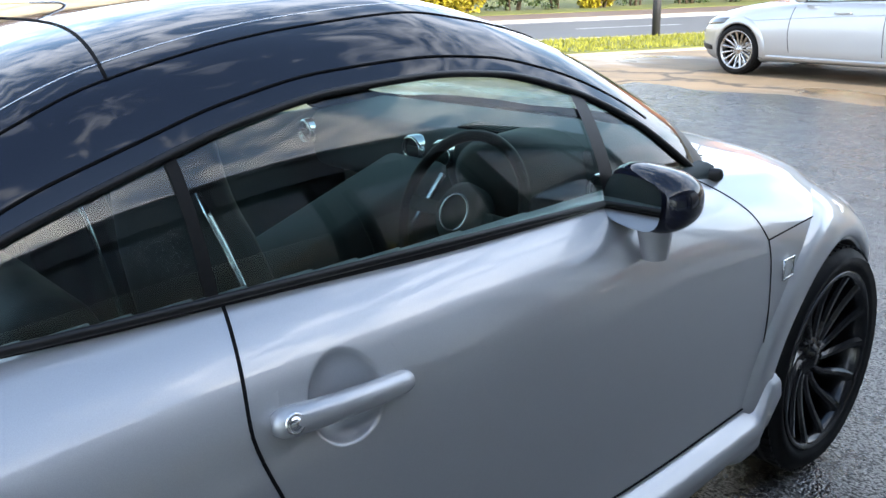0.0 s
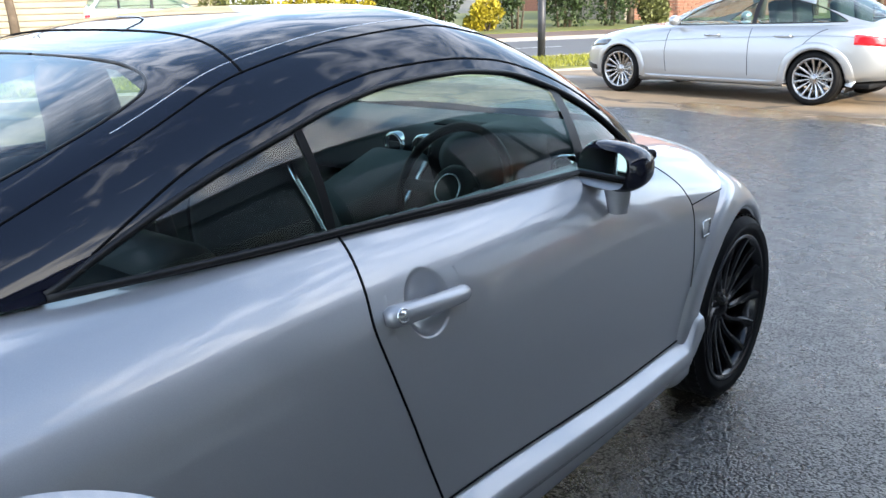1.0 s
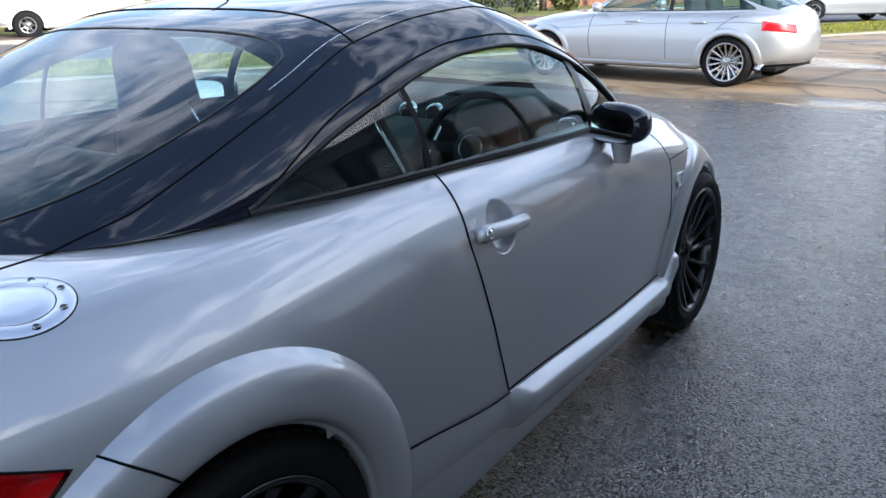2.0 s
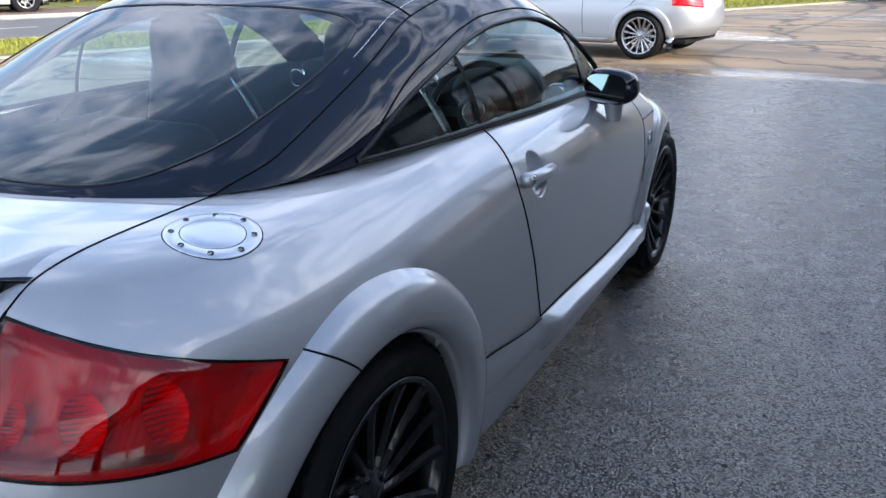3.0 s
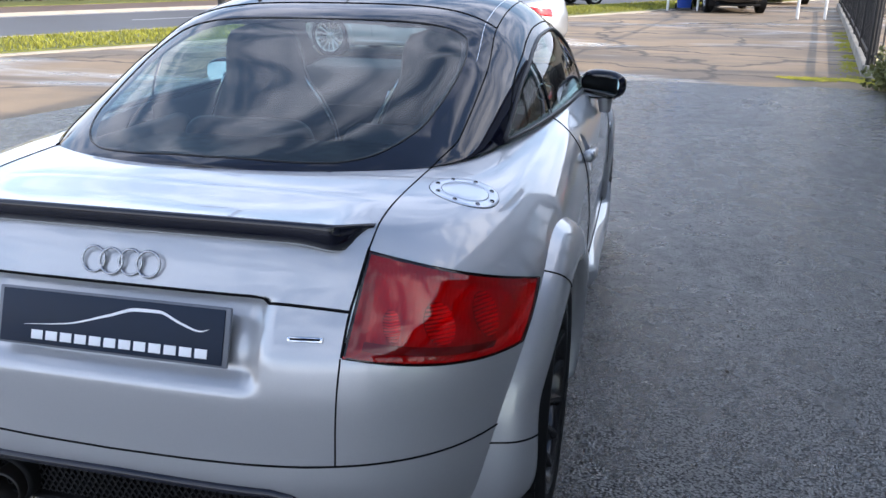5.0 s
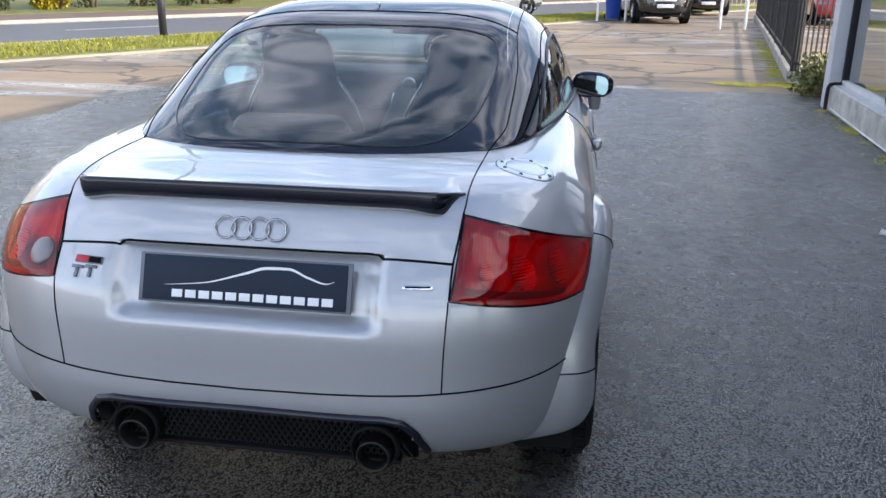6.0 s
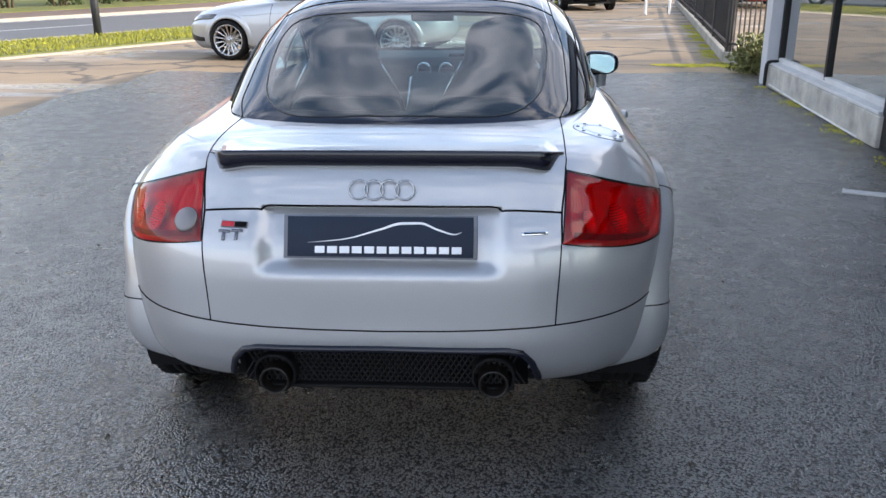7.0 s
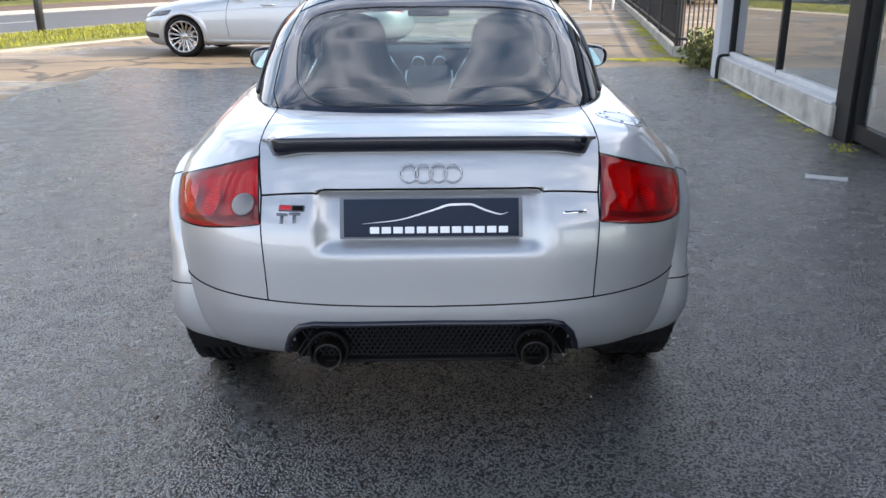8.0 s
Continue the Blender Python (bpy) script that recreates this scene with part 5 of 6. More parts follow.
def bucket_seat(x, y):
    """A sports seat with bolsters and a headrest grown into the back."""
    seat = new("seat")
    seat.parent = coupe
    seat.location = (x, y, 0.34)
    tagged(seat, "black leather sports seat")
    part("cushion", block((0.46, 0.50, 0.16), (0, 0.27, 0.10), (8, 0, 0), bevel=0.05, segments=4), LEATHER, seat)
    wide = curve([(0.0, 0.22), (0.3, 0.265), (0.5, 0.25), (0.62, 0.20), (0.70, 0.155), (0.80, 0.140), (0.86, 0.105), (0.885, 0.02)])
    rows = []
    for i in range(31):
        z = 0.885 * i / 30
        w = wide(z)
        yy = -0.04 - 0.20 * z + 0.05 * z * z
        rows.append([Vector((w * math.copysign(abs(math.cos(a)) ** 0.7, math.cos(a)), yy + 0.065 * math.copysign(abs(math.sin(a)) ** 0.7, math.sin(a)) + 0.05 * max(0, abs(math.cos(a)) - 0.75) * (1 if z < 0.62 else 0), z)) for a in [2 * math.pi * k / 28 for k in range(29)]])
    part("backrest", grid_mesh("backrest", rows, LEATHER), LEATHER, seat)
    for s in (1, -1):
        part("piping", tube([Vector((s * (wide(z) + 0.002), -0.04 - 0.20 * z + 0.05 * z * z - 0.02, z)) for z in dense(0.05, 0.70, 16)], 0.006, 8), BRIGHT, seat, "pale piping")


for side in (1, -1):
    part("rear_seat", block((0.46, 0.16, 0.42), (side * 0.29, 0.56, 0.72), (-16, 0, 0), bevel=0.07, segments=5), LEATHER, coupe, "small black rear seat back")
    part("heater_dial", lathe([(0.017, 0.0), (0.018, -0.012), (0.021, -0.013), (0.022, 0.0)], 24, "y"), BRIGHT, coupe).location = (side * 0.035, 1.765, 0.835)
bucket_seat(0.335, 1.02)
bucket_seat(-0.335, 1.02)
wheel_s = new("steering_wheel")
wheel_s.parent = coupe
wheel_s.matrix_local = pose(0.36, 1.535, 0.833, 66, 0, 0)
part("rim", tube([Vector((0.185 * math.cos(2 * math.pi * k / 40), 0.185 * math.sin(2 * math.pi * k / 40), 0)) for k in range(40)], 0.0135, 10, closed=True), LEATHER, wheel_s)
part("boss", lathe([(0.0, 0.02), (0.06, 0.018), (0.075, 0.0), (0.07, -0.04), (0.0, -0.05)], 28, "z"), CABIN, wheel_s)
part("boss_ring", tube([Vector((0.042 * math.cos(2 * math.pi * k / 32), 0.042 * math.sin(2 * math.pi * k / 32), 0.021)) for k in range(32)], 0.0035, 8, closed=True), BRIGHT, wheel_s)
for a in (0, 180, 270):
    part("spoke", block((0.13, 0.035, 0.014), (0.115 * math.cos(radians(a)), 0.115 * math.sin(radians(a)), -0.005), (0, 0, a), bevel=0.004), CABIN, wheel_s)
part("rear_view_mirror", block((0.22, 0.03, 0.065), (0, 1.62, 1.19), bevel=0.012, segments=3), CABIN, coupe)


# ---- other vehicles ----
CAR_SILVER = bsdf("pale_silver_paint", (0.42, 0.44, 0.46), 0.34, 0.6, Coat_Weight=1.0, Coat_Roughness=0.04)
CAR_BLACK = bsdf("dark_paint", (0.01, 0.011, 0.014), 0.2, 0.0, Coat_Weight=1.0)
CAR_WHITE = bsdf("white_paint", (0.75, 0.75, 0.74), 0.3, 0.0, Coat_Weight=1.0)
CAR_RED = bsdf("red_paint", (0.45, 0.02, 0.02), 0.3, 0.0, Coat_Weight=1.0)


def saloon(name, label, place, turn, paint, spec, y0, blend, axles, tyre_r, rim_r, cabin, glass_y, posts, rim_m=ALLOY, spokes=15, round_tail=3.4):
    """A car from body rows and a cabin; its rear axle stands at place."""
    car = thing(name, place, label, "car", turn=turn)
    rows = body_rows(spec, y0[0], y0[1], round_tail, 2.8, blend, 110, 80)
    tree = tree_of([rows])
    wide = max(r[0] for r in spec)

    def skin(x, y, z):
        return not any(abs(x) > 0.5 and math.hypot(y - a, z - tyre_r) < tyre_r + 0.055 for a in axles)
    shell("body", rows, skin, paint, car)
    W, R, B, soft = cabin
    ga = greenhouse(W, R, B, soft, 4.2, 1.4)
    a, b = glass_y[0], glass_y[1]
    low, top = glass_y[2], glass_y[3]
    lo = lambda y: share_at_z(ga, y, low(y))
    hi = lambda y: share_at_z(ga, y, top(y))
    y_rear, y_front = glass_y[4], glass_y[5]
    r0, r1, f0, f1 = *y_rear, *y_front
    rx = lambda y: share_at_x(ga, y, 0.86 * W(y) * smooth(r0, r0 + 0.1, y) * smooth(r1, r1 - 0.08, y) + 0.001) if r0 < y < r1 else 1.0
    fx = lambda y: share_at_x(ga, y, 0.86 * W(y) * smooth(f0, f0 + 0.08, y) * smooth(f1, f1 - 0.1, y) + 0.001) if f0 < y < f1 else 1.0
    y_first, y_last = glass_y[6], glass_y[7]
    for side in (1, -1):
        band(ga, dense(y_first, a, 24), lambda y: 0.0, rx, 10, side, "rear_pillar", paint, car)
        band(ga, dense(a, b, 60), lambda y: 0.0, lo, 2, side, "belt", paint, car)
        band(ga, dense(a, b, 60), hi, lambda y: min(rx(y), fx(y)), 12, side, "roof", paint, car)
        band(ga, dense(b, y_last, 24), lambda y: 0.0, fx, 10, side, "front_pillar", paint, car)
        band(ga, dense(r0, r1, 30), rx, lambda y: 1.0, 8, side, "rear_window", CAR_GLASS, car)
        band(ga, dense(f0, f1, 30), fx, lambda y: 1.0, 8, side, "windscreen", CAR_GLASS, car)
        cuts = [a] + list(posts) + [b]
        for p, q in zip(cuts, cuts[1:]):
            band(ga, dense(p + (0.03 if p != a else 0), q - (0.03 if q != b else 0), 16), lo, hi, 4, side, "side_window", CAR_GLASS, car, push=0.004)
        for p in posts:
            band(ga, dense(p - 0.03, p + 0.03, 2), lo, hi, 4, side, "door_post", BLACK_TRIM, car)
        for f in (lo, hi):
            part("window_trim", tube([Vector((ga(y, f(y)).x * side + 0.001 * side, y, ga(y, f(y)).z)) for y in dense(a, b, 50)], 0.007, 6), BLACK_TRIM, car)
        for ya in axles:
            flare(tree, ya, tyre_r, tyre_r + 0.03, lambda d: tyre_r + 0.12, 0.014, side, car, a0=-12.0, a1=192.0).data.materials[0] = paint
            liner(ya, tyre_r, tyre_r + 0.06, side, car)
            wheel("wheel", (side * (wide - 0.125), ya, tyre_r), side, car, rim_m, spokes, tyre_r, rim_r, twist=0.0)
    part("floor_pan", block((2 * wide - 0.5, axles[1] + 1.2, 0.06), (0, axles[1] / 2, 0.24), bevel=0.01), RUBBER, car)
    part("cabin_block", block((2 * wide - 0.55, b - a + 0.3, 0.42), (0, (a + b) / 2, 0.66), bevel=0.05), CABIN, car)
    return car, tree


def on_body(tree, car, name, corner, material, label="", nu=16, nv=8, lift=0.011):
    return patch(tree, corner, nu, nv, lift, name, material, car, label)


DARK_LENS = bsdf("smoked_lamp", (0.02, 0.022, 0.026), 0.1, 0.0, Coat_Weight=1.0)
c4, c4_tree = saloon("saloon_car", "silver four-door coupe saloon with multi-spoke alloy wheels", (-1.052, 11.198, 0), 82.3, CAR_SILVER, [
    (0.84, 0.20, -0.760, 0.30, 3.66, 0.17), (0.90, 0.23, -0.813, 0.36, 3.74, 0.24), (0.925, 0.30, -0.851, 0.44, 3.79, 0.36), (0.935, 0.42, -0.859, 0.54, 3.80, 0.46),
    (0.94, 0.56, -0.851, 0.66, 3.78, 0.56), (0.935, 0.70, -0.821, 0.78, 3.72, 0.64), (0.92, 0.82, -0.790, 0.87, 3.66, 0.70), (0.885, 0.91, -0.760, 0.93, 3.58, 0.76),
    (0.82, 0.955, -0.722, 0.965, 3.46, 0.81), (0.70, 0.97, -0.669, 0.985, 3.2, 0.87), (0.40, 0.975, -0.532, 0.995, 2.8, 0.93), (0.0, 0.98, -0.380, 1.0, 2.3, 0.97)],
    (0.0, 2.6), (-0.684, 0.5, 1.7, 3.3), (0.0, 2.874), 0.326, 0.248,
    (curve([(-0.699, 0.0), (-0.684, 0.25), (-0.623, 0.50), (-0.456, 0.68), (-0.152, 0.78), (0.5, 0.83), (1.2, 0.85), (1.8, 0.83), (2.2, 0.74), (2.42, 0.55), (2.5, 0.25), (2.52, 0.0)]),
     curve([(-0.699, 0.985), (-0.380, 1.13), (0.0, 1.30), (0.5, 1.39), (0.9, 1.41), (1.3, 1.385), (1.7, 1.28), (2.1, 1.12), (2.52, 0.94)]),
     curve([(-0.699, 0.94), (0.0, 0.955), (1.5, 0.93), (2.52, 0.88)]), (-0.684, 0.1)),
    (-0.274, 2.06, curve([(-0.274, 1.005), (0.5, 0.985), (2.06, 0.955)]), curve([(-0.274, 1.01), (-0.114, 1.10), (0.2, 1.215), (0.6, 1.29), (1.0, 1.315), (1.35, 1.285), (1.7, 1.17), (2.06, 0.96)]), (-0.608, 0.25), (1.55, 2.45), -0.699, 2.52), (0.86,), round_tail=2.1)
c4.scale = (0.96, 0.96, 0.96)
for side in (1, -1):
    on_body(c4_tree, c4, "headlamp", lambda u, v: (side * (0.55 + 0.36 * u), 3.66 - 0.22 * u - 0.40 * u * u, 0.575 + 0.085 * u + v * (0.175 - 0.055 * u)), DARK_LENS, "smoked headlamp")
    on_body(c4_tree, c4, "bumper_intake", lambda u, v: (side * (0.50 + 0.34 * u), 3.66 - 0.34 * u * u, 0.29 + 0.15 * v * (1 - 0.5 * u)), BLACK_TRIM)
    on_body(c4_tree, c4, "tail_lamp", lambda u, v: (side * (0.50 + 0.38 * u), -0.86 + 0.44 * u * u, 0.71 + 0.15 * v + 0.03 * u), RED_LENS, "red tail lamp")
    on_body(c4_tree, c4, "sill_trim", lambda u, v: (side * 0.94, 0.45 + 2.0 * u, 0.22 + 0.06 * v), CAR_SILVER, lift=0.025)
    seam(c4_tree, [(side * 0.93, y, z) for y, z in ((-0.55, 0.86), (0.3, 0.84), (1.3, 0.80), (2.3, 0.74), (2.9, 0.70))], c4, "crease", 0.004, CAR_SILVER, lift=0.003)
    seam(c4_tree, [(side * 0.93, y, z) for y, z in ((0.86, 0.97), (0.88, 0.7), (0.86, 0.33))], c4, radius=0.004)
    seam(c4_tree, [(side * 0.93, y, z) for y, z in ((2.06, 0.93), (2.12, 0.6), (2.08, 0.33))], c4, radius=0.004)
    seam(c4_tree, [(side * 0.93, y, z) for y, z in ((-0.12, 0.97), (0.2, 0.72), (0.42, 0.36))], c4, radius=0.004)
    for y in (0.30, 1.28):
        part("door_handle", tube([(side * 0.935, y, 0.835), (side * 0.955, y + 0.03, 0.835), (side * 0.955, y + 0.19, 0.832), (side * 0.935, y + 0.22, 0.832)], 0.013, 8), CAR_SILVER, c4)
    bm = bmesh.new()
    bmesh.ops.create_uvsphere(bm, u_segments=20, v_segments=12, radius=1.0, matrix=Matrix.Translation((side * 1.0, 1.93, 1.02)) @ Matrix.Diagonal((0.10, 0.075, 0.07, 1)))
    part("door_mirror", bm, CAR_SILVER, c4)
    part("mirror_arm", tube([(side * 0.86, 1.93, 0.965), (side * 0.95, 1.93, 0.985)], 0.02, 8), BLACK_TRIM, c4)
    for x in (-0.3, 0.3):
        part("seat", block((0.46, 0.14, 0.62), (x, 0.75 if side > 0 else -0.05, 1.0 - 0.05), (-10, 0, 0), bevel=0.05, segments=3), CABIN, c4)
on_body(c4_tree, c4, "front_grille", lambda u, v: (-0.42 + 0.84 * u, 3.78, 0.48 + 0.20 * v), BLACK_TRIM, lift=0.006)

estate_spec = [
    (0.80, 0.22, -0.80, 0.30, 3.25, 0.22), (0.87, 0.26, -0.90, 0.38, 3.38, 0.30), (0.88, 0.40, -0.94, 0.5, 3.43, 0.42), (0.89, 0.58, -0.93, 0.65, 3.42, 0.56),
    (0.88, 0.74, -0.90, 0.80, 3.34, 0.66), (0.86, 0.86, -0.86, 0.90, 3.24, 0.73), (0.80, 0.92, -0.80, 0.95, 3.10, 0.79), (0.60, 0.94, -0.7, 0.96, 2.7, 0.87), (0.0, 0.95, -0.5, 0.97, 2.2, 0.93)]
estate_cabin = (curve([(-0.86, 0.0), (-0.85, 0.45), (-0.75, 0.66), (-0.3, 0.75), (0.8, 0.79), (1.5, 0.78), (2.0, 0.68), (2.25, 0.4), (2.3, 0.0)]),
                curve([(-0.86, 0.99), (-0.6, 1.30), (-0.1, 1.42), (0.8, 1.45), (1.2, 1.42), (1.7, 1.22), (2.3, 0.92)]),
                curve([(-0.86, 0.90), (1.0, 0.90), (2.3, 0.86)]), (-0.86, -0.3))
estate_glass = (-0.55, 1.95, curve([(-0.55, 1.0), (1.95, 0.95)]), curve([(-0.55, 1.02), (-0.3, 1.24), (0.2, 1.32), (0.8, 1.34), (1.2, 1.30), (1.6, 1.15), (1.95, 0.955)]), (-0.80, -0.45), (1.35, 2.25), -0.86, 2.3)


def estate(name, label, place, turn, paint, rim_m=ALLOY, lift=1.0):
    car, tree = saloon(name, label, place, turn, paint, [(w, z * lift, a, b * lift, c, d * lift) for w, z, a, b, c, d in estate_spec], (0.0, 2.3), (-0.7, 0.4, 1.6, 2.9), (0.0, 2.65), 0.32 * (1 + 0.2 * (lift - 1) / 0.3), 0.21,
                       (estate_cabin[0], lambda y: estate_cabin[1](y) * lift, lambda y: estate_cabin[2](y) * lift, estate_cabin[3]),
                       (estate_glass[0], estate_glass[1], lambda y: estate_glass[2](y) * lift, lambda y: estate_glass[3](y) * lift, *estate_glass[4:]), (0.1, 1.0), rim_m, spokes=7)
    for side in (1, -1):
        on_body(tree, car, "headlamp", lambda u, v: (side * (0.45 + 0.32 * u), 3.30 - 0.20 * u * u, (0.58 + 0.12 * v) * lift), CLEAR_LENS, "clear headlamp")
        on_body(tree, car, "tail_lamp", lambda u, v: (side * (0.62 + 0.2 * u), -0.9 + 0.2 * u, (0.70 + 0.2 * v) * lift), RED_LENS, "red tail lamp")
    on_body(tree, car, "grille", lambda u, v: (-0.36 + 0.72 * u, 3.4, (0.50 + 0.16 * v) * lift), BRIGHT if lift > 1.2 else BLACK_TRIM, lift=0.008)
    part("number_plate", block((0.52, 0.012, 0.11), (0, 3.46, 0.42 * lift), bevel=0.003), PLATE_WHITE, car)
    return car


estate("estate_car", "silver estate car parked at the far side of the yard", (-1.5, 29.2, 0), 128.0, CAR_SILVER)
estate("off_road_car", "tall black off-road car with chrome grille facing the yard", (3.1, 28.2, 0), 186.0, CAR_BLACK, lift=1.30)
estate("hatchback", "black car parked behind the off-road car", (5.4, 34.5, 0), 184.0, CAR_BLACK, lift=1.1)
estate("estate_car", "dark red car parked behind the railings", (9.4, 29.0, 0), 172.0, CAR_RED, lift=1.05)
estate("van", "white van standing by the road", (*on_road(0.2, 25.0), 0), -31.0, CAR_WHITE, lift=1.25)

# ---- street furniture, fences, walls ----
POLE = surface("painted_pole", (0.03, 0.03, 0.034), 0.45, scale=4.0, spread=0.3)
lamp_post = thing("street_lamp", (-8.25, 15.45, 0), "tall dark street lamp column in the grass verge", "street lamp")
part("column", tube([(0, 0, -0.05), (0, 0, 1.3), (0, 0, 1.32), (0, 0, 7.4)], lambda t: 0.085 if t < 0.5 else 0.058, 14), POLE, lamp_post)
part("arm", tube([(0, 0, 7.4), (-0.4, 0.25, 7.75), (-1.2, 0.75, 7.85)], 0.04, 8), POLE, lamp_post)
part("lantern", block((0.55, 0.24, 0.12), (-1.45, 0.9, 7.85), (0, 0, 148), bevel=0.04), POLE, lamp_post)
part("hatch", block((0.09, 0.012, 0.4), (0.02, -0.084, 0.7), bevel=0.004), POLE, lamp_post)

# railings between yard and neighbour
RAILS = surface("black_railing_paint", (0.014, 0.015, 0.017), 0.4, scale=8.0, spread=0.3)
BASE = surface("fence_base", (0.30, 0.28, 0.24), 0.85, scale=3.0, spread=0.3, relief=0.5)
bar_mesh = bpy.data.meshes.new("bar")
_bm = bmesh.new()
box(_bm, (0.016, 0.016, 1.75), (0, 0, 1.0))
_bm.to_mesh(bar_mesh)
_bm.free()
bar_mesh.materials.append(RAILS)


def railing(p, q, label, gap=0.115):
    a, b = Vector((*p, 0)), Vector((*q, 0))
    ang = math.degrees(math.atan2(b.y - a.y, b.x - a.x))
    length = (b - a).length
    f = thing("railing", a, label, "fence", "railings", turn=ang)
    part("base_kerb", block((length, 0.16, 0.16), (length / 2, 0, 0.08), bevel=0.015), BASE, f, smoothed=False)
    for z in (0.28, 1.72):
        part("rail", block((length, 0.04, 0.04), (length / 2, 0, z), bevel=0.004), RAILS, f, smoothed=False)
    n = max(1, round(length / 2.5))
    for k in range(n + 1):
        part("post", block((0.075, 0.075, 1.95), (length * k / n, 0, 0.975), bevel=0.006), RAILS, f, smoothed=False)
    for k in range(1, int(length / gap)):
        o = part("bar", bar_mesh, RAILS, f)
        o.location = (k * gap, 0, 0)


railing((3.86, 10.22), (5.25, 18.4), "black upright steel railings on a low concrete base")
railing((5.25, 18.4), (7.0, 29.0), "black upright steel railings along the yard")
railing((3.86, 10.22), (4.75, 8.3), "black upright steel railings beside the showroom corner", 0.10)
hoop = thing("hoop_barrier", (4.75, 22.5, 0), "white painted tubular hoop barrier at the yard's edge", "barrier")
part("hoop", tube(rounded([(0, 0, 0), (0, 0, 0.9), (0.05, 0.0, 1.0), (0.65, 0.1, 1.0), (0.7, 0.1, 0.9), (0.7, 0.1, 0)], 2), 0.04, 10), CAR_WHITE, hoop)
hoop = thing("hoop_barrier", (1.45, 25.9, 0), "white painted tubular hoop barrier beside a blue bin", "barrier")
part("hoop", tube(rounded([(0, 0, 0), (0, 0, 0.9), (0.05, 0.0, 1.0), (0.85, 0.1, 1.0), (0.9, 0.1, 0.9), (0.9, 0.1, 0)], 2), 0.04, 10), CAR_WHITE, hoop)
BINBLUE = surface("blue_plastic", (0.015, 0.06, 0.32), 0.4, scale=6.0, spread=0.15)
wheelie = thing("wheelie_bin", (1.95, 26.4, 0), "blue plastic wheeled bin beside a white barrier", "bin")
rows = [[Vector((s * x, s * y, z)) for x, y in ((-0.25, -0.27), (0.25, -0.27), (0.25, 0.27), (-0.25, 0.27), (-0.25, -0.27))] for z, s in ((0.08, 0.8), (0.5, 0.92), (0.95, 1.05), (0.96, 1.1))]
part("bin_body", grid_mesh("bin_body", rows, BINBLUE, flip=True), BINBLUE, wheelie)
part("bin_lid", block((0.56, 0.62, 0.07), (0, 0, 0.99), (4, 0, 0), bevel=0.02), BINBLUE, wheelie)
part("bin_wheel", lathe([(0.0, -0.02), (0.1, -0.02), (0.1, 0.02), (0.0, 0.02)], 20), RUBBER, wheelie).location = (0.24, 0.26, 0.1)
part("bin_wheel", lathe([(0.0, -0.02), (0.1, -0.02), (0.1, 0.02), (0.0, 0.02)], 20), RUBBER, wheelie).location = (-0.24, 0.26, 0.1)

pipe = thing("downpipe", (3.60, 7.55, 0), "short black drainpipe at the showroom's corner", "pipe")
part("pipe", tube(rounded([(0.0, 0.0, 0.02), (0.0, 0.0, 0.26), (0.02, 0.0, 0.30), (0.14, 0.02, 0.30)], 2), 0.022, 10), FRAME, pipe)
cable = thing("conduit", (3.42, 4.4, 0.0), "thin pale conduit along the foot of the plinth", "conduit")
part("tube", tube([(0.0, 0.0, 0.012), (0.11, 1.6, 0.02), (0.205, 3.05, 0.045)], 0.01, 8), WHITE_LINE, cable)
cover = thing("drain_cover", (2.74, 2.58, 0), "pale metal drain cover set in the asphalt", "cover", turn=-25.0)
part("frame", block((0.27, 0.10, 0.014), (0, 0, 0.005), bevel=0.003), SILLMAT, cover, smoothed=False)
part("slot", block((0.25, 0.014, 0.004), (0, 0.034, 0.0125), bevel=0.001), BLACK_TRIM, cover, smoothed=False)

# ---- buildings across the road ----
CLADDING = surface("beige_cladding", (0.42, 0.36, 0.27), 0.6, scale=1.5, spread=0.15)
BRICK = surface("orange_brick", (0.26, 0.12, 0.075), 0.85, scale=8.0, spread=0.3, relief=0.5)
MORTAR = surface("mortar", (0.30, 0.25, 0.20), 0.9, scale=8.0)
ROOFTILE = surface("roof_tiles", (0.09, 0.06, 0.05), 0.8, scale=5.0)
ROADTURN = math.degrees(math.atan2(RD.y, RD.x))
unit = thing("industrial_unit", (*on_road(-34, 31.0), 0), "industrial unit clad in beige horizontal boards", "building", turn=ROADTURN)
part("wall", block((38, 8, 6.0), (19, 4.2, 3.0)), CLADDING, unit, smoothed=False)
for k in range(20):
    part("board", block((38, 0.10, 0.17), (19, 0.16, 0.35 + 0.21 * k), (14, 0, 0), bevel=0.01), CLADDING, unit, smoothed=False)
part("roof", block((39, 9, 0.3), (19, 4.2, 6.1)), ROOFTILE, unit, smoothed=False)
part("base_course", block((38, 0.3, 0.4), (19, 0.08, 0.2), bevel=0.01), BASE, unit, smoothed=False)
house = thing("brick_house", (*on_road(22.5, 34.0), 0), "orange brick house with a tiled roof behind the hedge", "house", turn=ROADTURN)
part("wall", block((12, 8, 5.0), (6, 4, 2.5)), MORTAR, house, smoothed=False)
brick_mesh = bpy.data.meshes.new("brick")
_bm = bmesh.new()
box(_bm, (0.43, 0.04, 0.13), (0, 0, 0), bevel=0.006, segments=1)
_bm.to_mesh(brick_mesh)
_bm.free()
brick_mesh.materials.append(BRICK)
for r in range(14):
    for k in range(21):
        o = part("brick", brick_mesh, BRICK, house)
        o.location = (0.5 + 0.455 * k + (0.22 if r % 2 else 0), -0.01, 0.1 + 0.148 * r)
